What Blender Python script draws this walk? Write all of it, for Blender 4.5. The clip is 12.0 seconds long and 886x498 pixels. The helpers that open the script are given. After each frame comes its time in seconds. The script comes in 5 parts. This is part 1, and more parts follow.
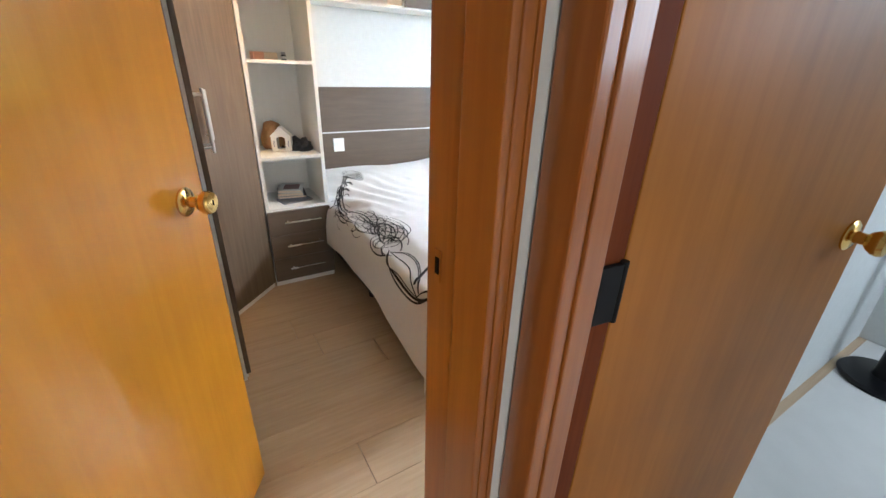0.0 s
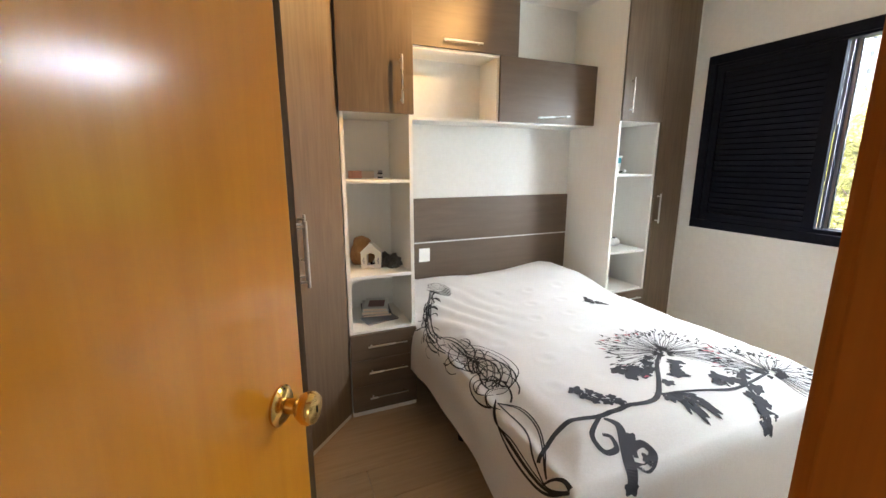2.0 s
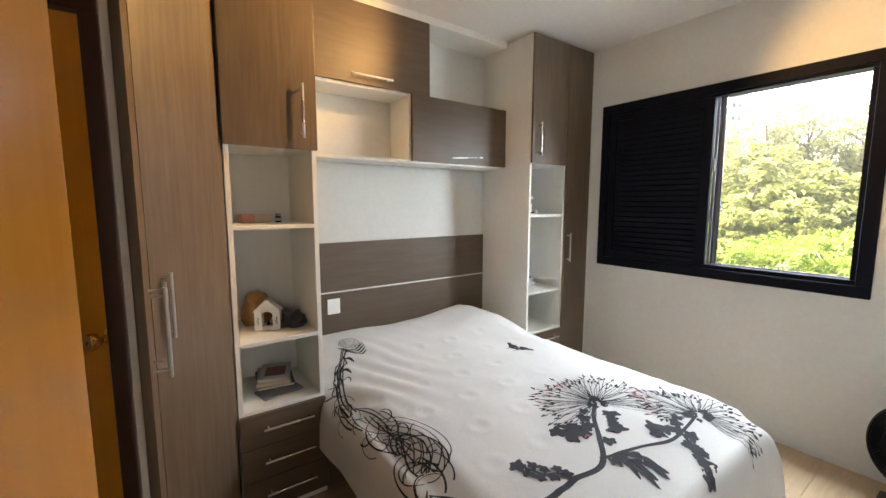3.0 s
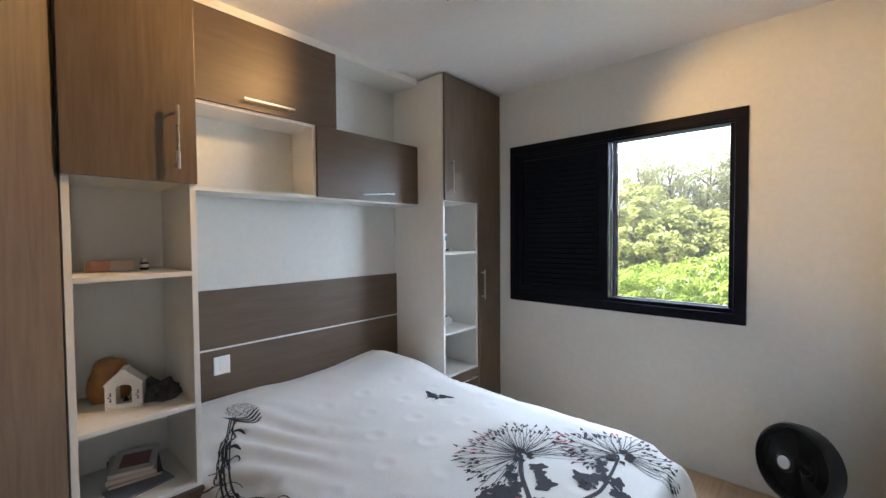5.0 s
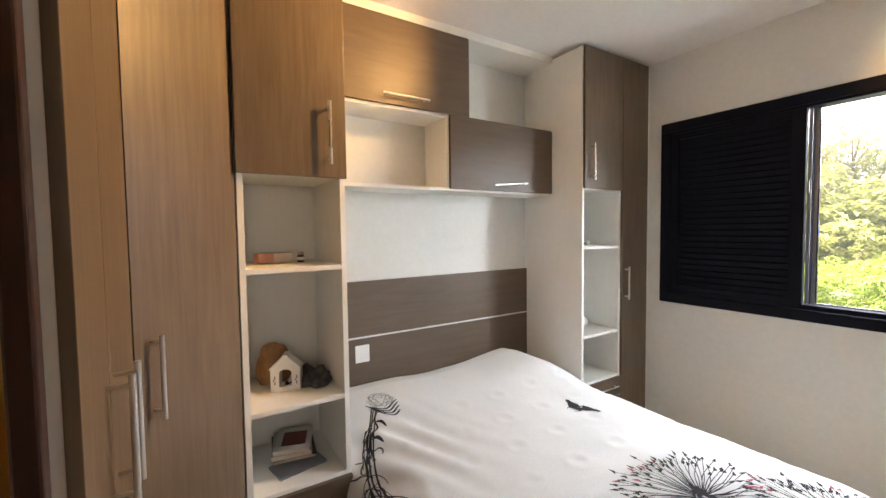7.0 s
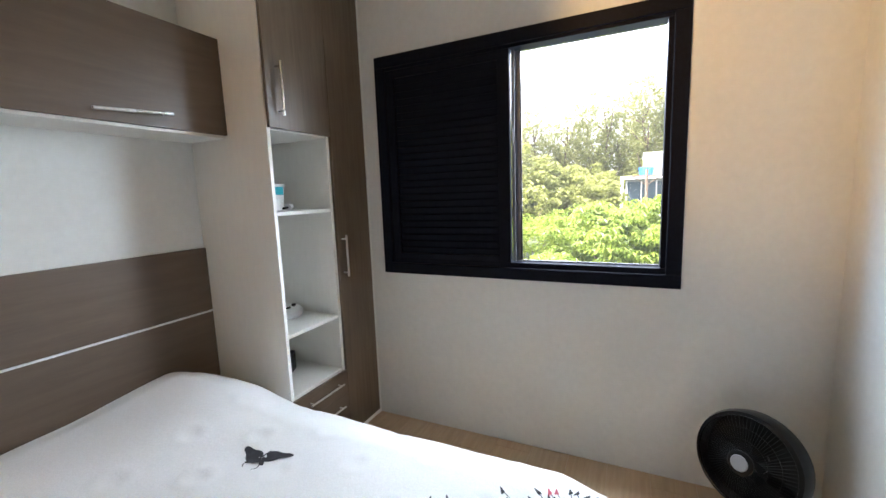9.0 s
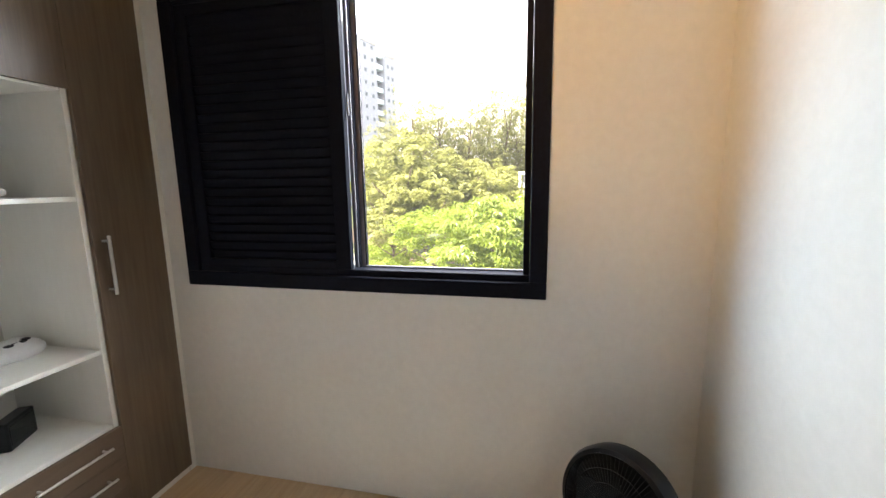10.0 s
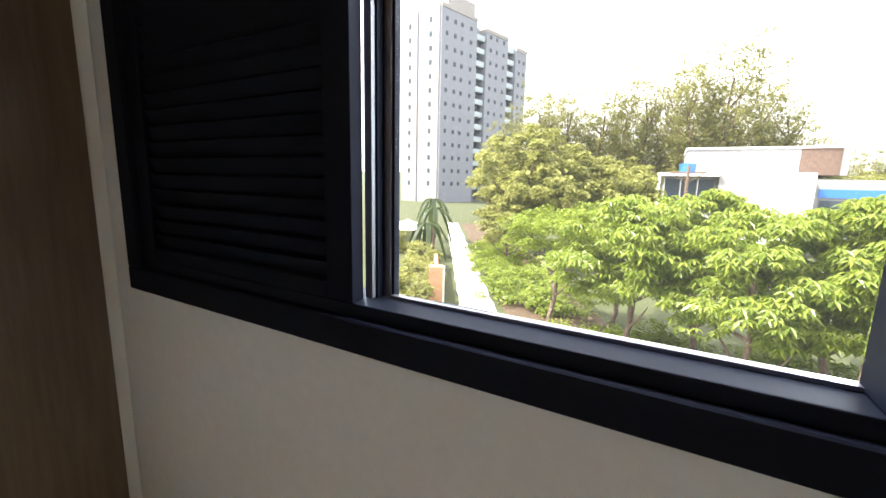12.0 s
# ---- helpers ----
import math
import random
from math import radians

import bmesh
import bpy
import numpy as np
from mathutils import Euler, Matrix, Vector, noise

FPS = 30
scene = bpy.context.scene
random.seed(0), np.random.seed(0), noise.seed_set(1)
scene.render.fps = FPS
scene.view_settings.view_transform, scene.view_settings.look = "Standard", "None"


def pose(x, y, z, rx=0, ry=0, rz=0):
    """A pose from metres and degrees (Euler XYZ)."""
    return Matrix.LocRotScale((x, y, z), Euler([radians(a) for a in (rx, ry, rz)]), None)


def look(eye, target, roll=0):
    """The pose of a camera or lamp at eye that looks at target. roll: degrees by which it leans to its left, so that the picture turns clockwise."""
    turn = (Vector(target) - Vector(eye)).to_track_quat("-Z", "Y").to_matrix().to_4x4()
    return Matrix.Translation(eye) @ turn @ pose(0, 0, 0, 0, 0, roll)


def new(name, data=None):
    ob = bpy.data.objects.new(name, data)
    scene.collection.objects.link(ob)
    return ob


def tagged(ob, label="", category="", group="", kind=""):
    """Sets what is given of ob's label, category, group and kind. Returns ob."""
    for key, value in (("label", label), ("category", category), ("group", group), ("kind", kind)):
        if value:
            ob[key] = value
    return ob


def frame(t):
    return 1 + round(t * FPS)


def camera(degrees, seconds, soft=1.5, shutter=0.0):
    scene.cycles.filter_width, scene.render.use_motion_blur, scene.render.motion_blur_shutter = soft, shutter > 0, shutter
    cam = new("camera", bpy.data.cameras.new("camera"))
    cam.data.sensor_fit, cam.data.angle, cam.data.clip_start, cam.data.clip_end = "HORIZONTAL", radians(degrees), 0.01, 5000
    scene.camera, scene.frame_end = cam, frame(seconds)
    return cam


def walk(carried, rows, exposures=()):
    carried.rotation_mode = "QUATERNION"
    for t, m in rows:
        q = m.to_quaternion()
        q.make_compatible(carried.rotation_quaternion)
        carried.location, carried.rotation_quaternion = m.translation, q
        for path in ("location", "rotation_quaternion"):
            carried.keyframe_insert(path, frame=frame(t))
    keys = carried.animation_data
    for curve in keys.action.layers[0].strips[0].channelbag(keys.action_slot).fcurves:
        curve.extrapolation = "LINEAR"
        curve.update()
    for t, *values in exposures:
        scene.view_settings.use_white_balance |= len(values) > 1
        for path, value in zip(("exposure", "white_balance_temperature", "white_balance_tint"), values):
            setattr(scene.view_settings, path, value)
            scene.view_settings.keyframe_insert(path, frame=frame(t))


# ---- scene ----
cam = camera(95.6, 12.0)
PATH = [
    (0, (0.182, 0.292, 1.295), (1.152, 1.839, 0.481), 1.8),
    (0.5, (0.133, 0.265, 1.319), (0.835, 2.002, 0.62), 1.3),
    (0.8, (0.089, 0.303, 1.333), (0.719, 2.096, 0.712), 0.7),
    (1, (0.092, 0.386, 1.345), (0.71, 2.198, 0.768), 0.8),
    (1.1, (0.091, 0.407, 1.362), (0.706, 2.224, 0.798), 0.4),
    (1.5, (0.095, 0.526, 1.376), (0.758, 2.348, 0.884), 0.3),
    (2, (0.161, 0.691, 1.388), (0.92, 2.496, 0.982), 0.0),
    (2.5, (0.224, 0.805, 1.393), (1.152, 2.548, 1.077), -0.0),
    (3, (0.246, 0.912, 1.41), (1.401, 2.529, 1.185), -0.0),
    (3.5, (0.289, 0.964, 1.431), (1.683, 2.389, 1.276), -0.1),
    (3.7, (0.315, 0.971, 1.434), (1.774, 2.332, 1.292), 0.1),
    (5.3, (0.348, 1.036, 1.445), (1.826, 2.383, 1.406), -0.7),
    (5.5, (0.345, 1.035, 1.451), (1.762, 2.447, 1.418), -0.6),
    (6, (0.319, 1.058, 1.45), (1.59, 2.602, 1.416), -0.7),
    (6.5, (0.317, 1.101, 1.442), (1.428, 2.762, 1.365), -0.4),
    (6.7, (0.323, 1.161, 1.446), (1.381, 2.855, 1.352), -0.7),
    (8.3, (0.746, 1.496, 1.436), (2.04, 3.016, 1.315), -2.6),
    (8.5, (0.858, 1.550, 1.448), (2.345, 2.872, 1.255), -2.3),
    (8.8, (1.019, 1.535, 1.393), (2.718, 2.563, 1.158), -2.3),
    (9, (1.14, 1.474, 1.381), (2.929, 2.326, 1.111), -2.1),
    (9.5, (1.437, 1.345, 1.379), (3.338, 1.882, 1.066), -1.5),
    (10, (1.684, 1.334, 1.352), (3.611, 1.76, 1.032), -0.9),
    (10.5, (1.984, 1.395, 1.343), (3.901, 1.844, 0.989), -0.6),
    (11, (2.269, 1.409, 1.297), (4.16, 1.941, 0.923), 0.2),
    (11.5, (2.474, 1.447, 1.251), (4.325, 2.1, 0.869), 1.2),
    (12, (2.639, 1.569, 1.233), (4.364, 2.526, 0.899), 1.4),
]
EXPOSURES = [(0.0, 4.32, 5700, 8), (1.0, 4.12, 5800, 8), (1.5, 4.0, 6200, 10), (2.0, 3.9, 6400, 10), (2.5, 3.6, 6400, 10), (3.5, 3.4, 6300, 10), (5.5, 2.95, 5500, 10), (6.0, 3.1, 5600, 10), (6.5, 3.6, 6600, 13), (8.5, 3.6, 6000, 10), (9.0, 3.2, 5900, 10), (9.5, 3.0, 6650, 12), (10.5, 3.2, 6400, 12), (11.5, 2.95, 6100, 12), (12.0, 2.4, 6400, 10)]
walk(cam, [(t, look(eye, target, roll)) for t, eye, target, roll in PATH], EXPOSURES)

# ---- world and light ----
world = bpy.data.worlds.new("sky")
scene.world = world
world.use_nodes = True
wn = world.node_tree.nodes
sky = wn.new("ShaderNodeTexSky")
sky.sky_type = "NISHITA"
sky.sun_disc = False
sky.sun_elevation = radians(52)
sky.sun_rotation = radians(-40)
sky.air_density, sky.dust_density = 0.8, 7.0
wn["Background"].inputs["Strength"].default_value = 0.15
# thin bright cloud over most of the sky
wl = world.node_tree.links
wtc, wno, wra, wmi = wn.new("ShaderNodeTexCoord"), wn.new("ShaderNodeTexNoise"), wn.new("ShaderNodeMapRange"), wn.new("ShaderNodeMix")
wno.inputs["Scale"].default_value, wno.inputs["Detail"].default_value = 3.0, 6.0
wra.inputs["From Min"].default_value, wra.inputs["From Max"].default_value = 0.3, 0.62
wra.inputs["To Min"].default_value, wra.inputs["To Max"].default_value = 0.6, 0.95
wmi.data_type = "RGBA"
wmi.inputs[7].default_value = (5.2, 5.1, 5.0, 1)
wl.new(wtc.outputs["Generated"], wno.inputs["Vector"])
wl.new(wno.outputs["Fac"], wra.inputs["Value"])
wl.new(wra.outputs[0], wmi.inputs["Factor"])
wl.new(sky.outputs[0], wmi.inputs[6])
wl.new(wmi.outputs[2], wn["Background"].inputs["Color"])

sun = new("sun", bpy.data.lights.new("sun", "SUN"))
sun.data.energy, sun.data.angle, sun.data.color = 2.7, radians(0.6), (1.0, 0.95, 0.87)
sun.matrix_world = look((0, 0, 0), (0.45, -0.62, -0.98))


def area_lamp(name, eye, target, w, h, watts, color):
    data = bpy.data.lights.new(name, "AREA")
    data.shape, data.size, data.size_y, data.energy, data.color = "RECTANGLE", w, h, watts, color
    ob = new(name, data)
    ob.matrix_world = look(eye, target)
    return ob


# sky light that enters by the bedroom window and by the window of the next room
area_lamp("window_light", (3.44, 1.70, 2.40), (1.5, 1.80, 0.75), 1.4, 0.8, 29, (0.84, 0.93, 1.0))
area_lamp("window_light", (3.62, 0.90, 1.50), (1.6, 2.9, 1.35), 0.9, 1.0, 4.5, (0.84, 0.93, 1.0))
area_lamp("window_light", (3.48, 2.56, 1.50), (1.6, 0.6, 1.40), 0.4, 1.0, 5.0, (0.66, 0.82, 1.0))
area_lamp("next_room_light", (3.10, -0.75, 1.6), (2.3, -0.15, 0.0), 1.2, 1.2, 2.0, (0.84, 0.92, 1.0))
# fill lamp added out of view to brighten the hall
area_lamp("hall_fill_light", (-0.9, -3.9, 1.5), (-0.2, 0.0, 1.1), 2.2, 1.4, 5, (1.0, 0.95, 0.87))


def spot_lamp(name, eye, target, watts, degrees, color=(1.0, 0.56, 0.19)):
    data = bpy.data.lights.new(name, "SPOT")
    data.energy, data.spot_size, data.spot_blend, data.color, data.shadow_soft_size = watts, radians(degrees), 0.8, color, 0.02
    ob = new(name, data)
    ob.matrix_world = look(eye, target)
    return ob


spot_lamp("ceiling_spot_light", (1.690, 2.250, 2.505), (0.98, 3.10, 2.36), 6.5, 66)
spot_lamp("ceiling_spot_light", (1.815, 2.105, 2.505), (3.165, 1.10, 1.95), 9.5, 56)
spot_lamp("ceiling_spot_light", (1.690, 2.110, 2.505), (0.36, 2.50, 1.90), 11, 84)


# ---- materials ----
def material(name, color, rough=0.5, metal=0.0, coat=0.0, spec=0.5):
    m = bpy.data.materials.new(name)
    m.use_nodes = True
    b = m.node_tree.nodes["Principled BSDF"]
    b.inputs["Base Color"].default_value = (*color, 1)
    b.inputs["Roughness"].default_value = rough
    b.inputs["Metallic"].default_value = metal
    b.inputs["Coat Weight"].default_value = coat
    b.inputs["Coat Roughness"].default_value = 0.06
    b.inputs["Specular IOR Level"].default_value = spec
    return m


def grained(name, colors, scale, stretch, rough=(0.35, 0.5), coat=0.0, bump=0.05, detail=6.0, random_tint=0.0, coat_rough=0.06, blotch=0.25):
    """A material whose colour runs between dark and light through a stretched noise, with slow blotches, uneven gloss and fine relief."""
    m = material(name, colors[0], rough[0], coat=coat)
    t = m.node_tree
    n, link = t.nodes, t.links
    b = n["Principled BSDF"]
    b.inputs["Coat Roughness"].default_value = coat_rough
    b.inputs["Coat IOR"].default_value = 1.75
    tc = n.new("ShaderNodeTexCoord")
    mp = n.new("ShaderNodeMapping")
    mp.inputs["Scale"].default_value = stretch
    link.new(tc.outputs["Object"], mp.inputs["Vector"])
    fine = n.new("ShaderNodeTexNoise")
    fine.inputs["Scale"].default_value, fine.inputs["Detail"].default_value, fine.inputs["Roughness"].default_value = scale, detail, 0.6
    fine.inputs["Distortion"].default_value = 0.4
    link.new(mp.outputs[0], fine.inputs["Vector"])
    slow = n.new("ShaderNodeTexNoise")
    slow.inputs["Scale"].default_value, slow.inputs["Detail"].default_value = 2.2, 3.0
    link.new(tc.outputs["Object"], slow.inputs["Vector"])
    ramp = n.new("ShaderNodeValToRGB")
    ramp.color_ramp.elements[0].position, ramp.color_ramp.elements[1].position = 0.32, 0.68
    ramp.color_ramp.elements[0].color, ramp.color_ramp.elements[1].color = (*colors[0], 1), (*colors[1], 1)
    link.new(fine.outputs["Fac"], ramp.inputs[0])
    mix = n.new("ShaderNodeMix")
    mix.data_type = "RGBA"
    mix.blend_type = "MULTIPLY"
    mix.inputs["Factor"].default_value = blotch
    link.new(ramp.outputs[0], mix.inputs[6])
    r2 = n.new("ShaderNodeValToRGB")
    r2.color_ramp.elements[0].position, r2.color_ramp.elements[1].position = 0.3, 0.7
    r2.color_ramp.elements[0].color, r2.color_ramp.elements[1].color = (0.55, 0.55, 0.55, 1), (1, 1, 1, 1)
    link.new(slow.outputs["Fac"], r2.inputs[0])
    link.new(r2.outputs[0], mix.inputs[7])
    out = mix.outputs[2]
    if random_tint:
        info = n.new("ShaderNodeObjectInfo")
        mr = n.new("ShaderNodeMapRange")
        mr.inputs["To Min"].default_value, mr.inputs["To Max"].default_value = 1 - random_tint, 1 + random_tint
        link.new(info.outputs["Random"], mr.inputs["Value"])
        hs = n.new("ShaderNodeHueSaturation")
        link.new(mr.outputs[0], hs.inputs["Value"])
        link.new(out, hs.inputs["Color"])
        out = hs.outputs[0]
    link.new(out, b.inputs["Base Color"])
    rr = n.new("ShaderNodeMapRange")
    rr.inputs["To Min"].default_value, rr.inputs["To Max"].default_value = rough
    link.new(slow.outputs["Fac"], rr.inputs["Value"])
    link.new(rr.outputs[0], b.inputs["Roughness"])
    if bump:
        bp = n.new("ShaderNodeBump")
        bp.inputs["Strength"].default_value, bp.inputs["Distance"].default_value = bump, 0.01
        link.new(fine.outputs["Fac"], bp.inputs["Height"])
        link.new(bp.outputs[0], b.inputs["Normal"])
    return m


M_WALL = grained("wall_paint", ((0.70, 0.705, 0.675), (0.74, 0.745, 0.715)), 30, (1, 1, 1), (0.5, 0.65), bump=0.04, blotch=0.10)
M_CEIL = grained("ceiling_paint", ((0.80, 0.78, 0.75), (0.84, 0.82, 0.79)), 30, (1, 1, 1), (0.7, 0.85), bump=0.03, blotch=0.06)
M_WHITE = grained("white_laminate", ((0.79, 0.78, 0.735), (0.82, 0.81, 0.765)), 40, (1, 1, 0.2), (0.35, 0.5), bump=0.01, blotch=0.06)
M_BROWN = grained("brown_laminate", ((0.114, 0.079, 0.051), (0.168, 0.122, 0.079)), 9, (6, 6, 0.35), (0.32, 0.44), bump=0.03, blotch=0.35)
M_BROWN_H = grained("brown_laminate_cross", ((0.106, 0.073, 0.048), (0.136, 0.095, 0.063)), 7, (0.45, 4, 4), (0.38, 0.48), bump=0.015, blotch=0.3)
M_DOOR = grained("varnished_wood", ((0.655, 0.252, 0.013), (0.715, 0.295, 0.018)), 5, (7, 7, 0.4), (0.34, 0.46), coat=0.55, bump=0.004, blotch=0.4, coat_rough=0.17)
# darker and browner than the bedroom door's wood
M_DOOR_BROWN = grained("darker_varnished_wood", ((0.40, 0.145, 0.018), (0.47, 0.18, 0.026)), 5, (7, 7, 0.5), (0.45, 0.55), coat=0.1, bump=0.004, blotch=0.6, coat_rough=0.28)
M_EDGE = grained("red_brown_lipping", ((0.13, 0.026, 0.004), (0.18, 0.040, 0.007)), 6, (8, 8, 0.4), (0.5, 0.6), bump=0.01)
for m in (M_DOOR, M_DOOR_BROWN, M_EDGE):
    m.node_tree.nodes["Principled BSDF"].inputs["Specular IOR Level"].default_value = 0.12
M_JAMB = grained("varnished_jamb", ((0.36, 0.105, 0.012), (0.46, 0.15, 0.02)), 6, (8, 8, 0.4), (0.3, 0.45), coat=0.4, bump=0.03, blotch=0.35, coat_rough=0.15)
M_MAHOG = grained("dark_mahogany", ((0.020, 0.006, 0.005), (0.040, 0.012, 0.010)), 6, (8, 8, 0.4), (0.3, 0.4), coat=0.2, bump=0.02)
M_FLOOR = grained("oak_laminate", ((0.50, 0.355, 0.215), (0.60, 0.445, 0.285)), 5, (0.6, 9, 9), (0.27, 0.38), bump=0.012, random_tint=0.04, blotch=0.2)
M_BLACK = grained("black_aluminium", ((0.0045, 0.0055, 0.012), (0.007, 0.0085, 0.017)), 60, (1, 1, 1), (0.5, 0.62), bump=0.01)
M_BLACK.node_tree.nodes["Principled BSDF"].inputs["Specular IOR Level"].default_value = 0.10
M_PLASTIC = material("black_plastic", (0.006, 0.006, 0.007), 0.30, spec=0.3)
M_STEEL = grained("brushed_steel", ((0.55, 0.54, 0.52), (0.70, 0.69, 0.67)), 40, (1, 1, 0.05), (0.22, 0.35), bump=0.01)
M_STEEL.node_tree.nodes["Principled BSDF"].inputs["Metallic"].default_value = 1.0
M_ALU = material("bare_aluminium", (0.30, 0.30, 0.33), 0.4, 1.0)
M_STRIP = material("satin_aluminium", (0.74, 0.74, 0.75), 0.45, 0.5)
M_BRASS = material("polished_brass", (0.75, 0.50, 0.16), 0.16, 1.0)
M_IRON = material("dark_iron", (0.008, 0.007, 0.007), 0.55, spec=0.2)
M_OUTLET = material("white_plastic", (0.85, 0.85, 0.84), 0.3)
M_GREY = material("grey_plastic", (0.30, 0.30, 0.31), 0.4)


def glass():
    m = bpy.data.materials.new("window_glass")
    m.use_nodes = True
    n, link = m.node_tree.nodes, m.node_tree.links
    n.clear()
    out, mix = n.new("ShaderNodeOutputMaterial"), n.new("ShaderNodeMixShader")
    tr, gl, fr = n.new("ShaderNodeBsdfTransparent"), n.new("ShaderNodeBsdfGlossy"), n.new("ShaderNodeFresnel")
    gl.inputs["Roughness"].default_value = 0.02
    fr.inputs["IOR"].default_value = 1.08
    link.new(fr.outputs[0], mix.inputs[0])
    link.new(tr.outputs[0], mix.inputs[1])
    link.new(gl.outputs[0], mix.inputs[2])
    # a faint translucent veil puts flare haze into the glass
    veil, veil_mix = n.new("ShaderNodeBsdfTranslucent"), n.new("ShaderNodeMixShader")
    veil.inputs["Color"].default_value = (0.9, 0.88, 0.84, 1)
    veil_mix.inputs[0].default_value = 0.006
    link.new(mix.outputs[0], veil_mix.inputs[1])
    link.new(veil.outputs[0], veil_mix.inputs[2])
    link.new(veil_mix.outputs[0], out.inputs[0])
    return m


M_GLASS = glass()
M_MIRROR = material("mirror_silver", (0.88, 0.89, 0.88), 0.015, 1.0)

# ---- mesh helpers ----
def box(bm, x0, x1, y0, y1, z0, z1, m=None):
    r = bmesh.ops.create_cube(bm, size=1.0)
    f = Matrix.Translation(((x0 + x1) / 2, (y0 + y1) / 2, (z0 + z1) / 2)) @ Matrix.Diagonal((x1 - x0, y1 - y0, z1 - z0, 1))
    bmesh.ops.transform(bm, matrix=(m @ f) if m else f, verts=r["verts"])
    return r["verts"]


def boxes(*dims, bevel=0.0, m=None):
    bm = bmesh.new()
    for d in dims:
        box(bm, *d, m=m)
    if bevel:
        bmesh.ops.bevel(bm, geom=bm.edges[:], offset=bevel, segments=2, affect="EDGES", profile=0.6)
    return bm


def rod(bm, a, b, r, segs=12, r2=None):
    a, b = Vector(a), Vector(b)
    q = (b - a).to_track_quat("Z", "Y").to_matrix().to_4x4()
    bmesh.ops.create_cone(bm, cap_ends=True, segments=segs, radius1=r, radius2=r if r2 is None else r2, depth=(b - a).length,
                          matrix=Matrix.Translation((a + b) / 2) @ q)
    return bm


def lathe(profile, segs=24):
    """A turned solid about z from (radius, height) pairs."""
    bm = bmesh.new()
    rings = []
    for r, z in profile:
        rings.append([bm.verts.new((r * math.cos(2 * math.pi * k / segs), r * math.sin(2 * math.pi * k / segs), z)) for k in range(segs)])
    for lo, hi in zip(rings, rings[1:]):
        for k in range(segs):
            bm.faces.new((lo[k], lo[(k + 1) % segs], hi[(k + 1) % segs], hi[k]))
    for ring, flip in ((rings[0], True), (rings[-1], False)):
        bm.faces.new(ring[::-1] if flip else ring)
    return bm


def mesh_of(name, bm, mat, smooth=False):
    bmesh.ops.recalc_face_normals(bm, faces=bm.faces[:])
    me = bpy.data.meshes.new(name)
    bm.to_mesh(me)
    bm.free()
    me.materials.append(mat)
    if smooth:
        for p in me.polygons:
            p.use_smooth = True
        me.set_sharp_from_angle(angle=radians(40))
    return me


def part(name, bm, mat, parent=None, label="", smooth=False, m=None):
    ob = new(name, mesh_of(name, bm, mat, smooth))
    if parent is not None:
        ob.parent = parent
    if m is not None:
        ob.matrix_basis = m
    if label:
        ob["label"] = label
    return ob


def thing(name, place, label, category, group="", turn=0):
    ob = new(name)
    ob.empty_display_size = 0.1
    ob.matrix_basis = pose(*place, 0, 0, turn)
    return tagged(ob, label, category, group)


def structure(name, bm, mat, label, category=""):
    return tagged(part(name, bm, mat), label, category or name.split("_")[0], kind="structure")


def bar_handle(parent, a, b, out, stand=0.032, r=0.006, inset=0.02, label="brushed steel bar handle"):
    """A round bar from a to b that stands off its door by two posts, in the direction out."""
    a, b, out = Vector(a), Vector(b), Vector(out)
    bm = bmesh.new()
    rod(bm, a + out * stand, b + out * stand, r, 14)
    d = (b - a).normalized()
    for q in (a + d * inset, b - d * inset):
        rod(bm, q - out * 0.001, q + out * stand, r * 0.75, 10)
    return part("handle", bm, M_STEEL, parent, label, smooth=True)


# ---- the room's shell ----
CEIL = 2.60
X_WIN, Y_HEAD, Y_FRONT, X_LEFT = 3.165, 3.44, 0.735, -0.36
structure("floor", boxes((X_LEFT - 0.1, 3.3, -1.3, 3.6, -0.12, -0.012)), M_FLOOR, "light oak laminate floor of bedroom and hall", "floor")
structure("ceiling", boxes((X_LEFT - 0.1, 3.3, -1.9, 3.6, CEIL, CEIL + 0.12)), M_CEIL, "white painted plaster ceiling", "ceiling")
structure("wall_north", boxes((X_LEFT - 0.1, 3.3, Y_HEAD, Y_HEAD + 0.15, 0, CEIL)), M_WALL, "off-white painted wall behind the bed", "wall")
structure("wall_west", boxes((X_LEFT - 0.12, X_LEFT, Y_FRONT, Y_HEAD, 0, CEIL)), M_WALL, "off-white painted wall behind the wardrobe", "wall")
# window wall, with its opening
WY0, WY1, WZ0, WZ1 = 1.275, 2.827, 0.925, 2.157
structure("wall_east", boxes((X_WIN, X_WIN + 0.15, Y_FRONT, WY0 + 0.02, 0, CEIL), (X_WIN, X_WIN + 0.15, WY1 - 0.02, Y_HEAD, 0, CEIL),
          (X_WIN, X_WIN + 0.15, WY0 + 0.02, WY1 - 0.02, 0, WZ0 + 0.02), (X_WIN, X_WIN + 0.15, WY0 + 0.02, WY1 - 0.02, WZ1 - 0.02, CEIL)),
          M_WALL, "off-white painted window wall", "wall")
# wall of the bedroom door
DX0, DX1, DTOP = -0.225, 0.48, 2.08
structure("wall_south", boxes((X_LEFT - 0.12, DX0 - 0.02, 0.645, Y_FRONT, 0, CEIL), (DX1 + 0.02, X_WIN + 0.15, 0.645, Y_FRONT, 0, CEIL),
          (DX0 - 0.02, DX1 + 0.02, 0.645, Y_FRONT, DTOP + 0.02, CEIL)), M_WALL, "off-white painted wall with the bedroom door", "wall")
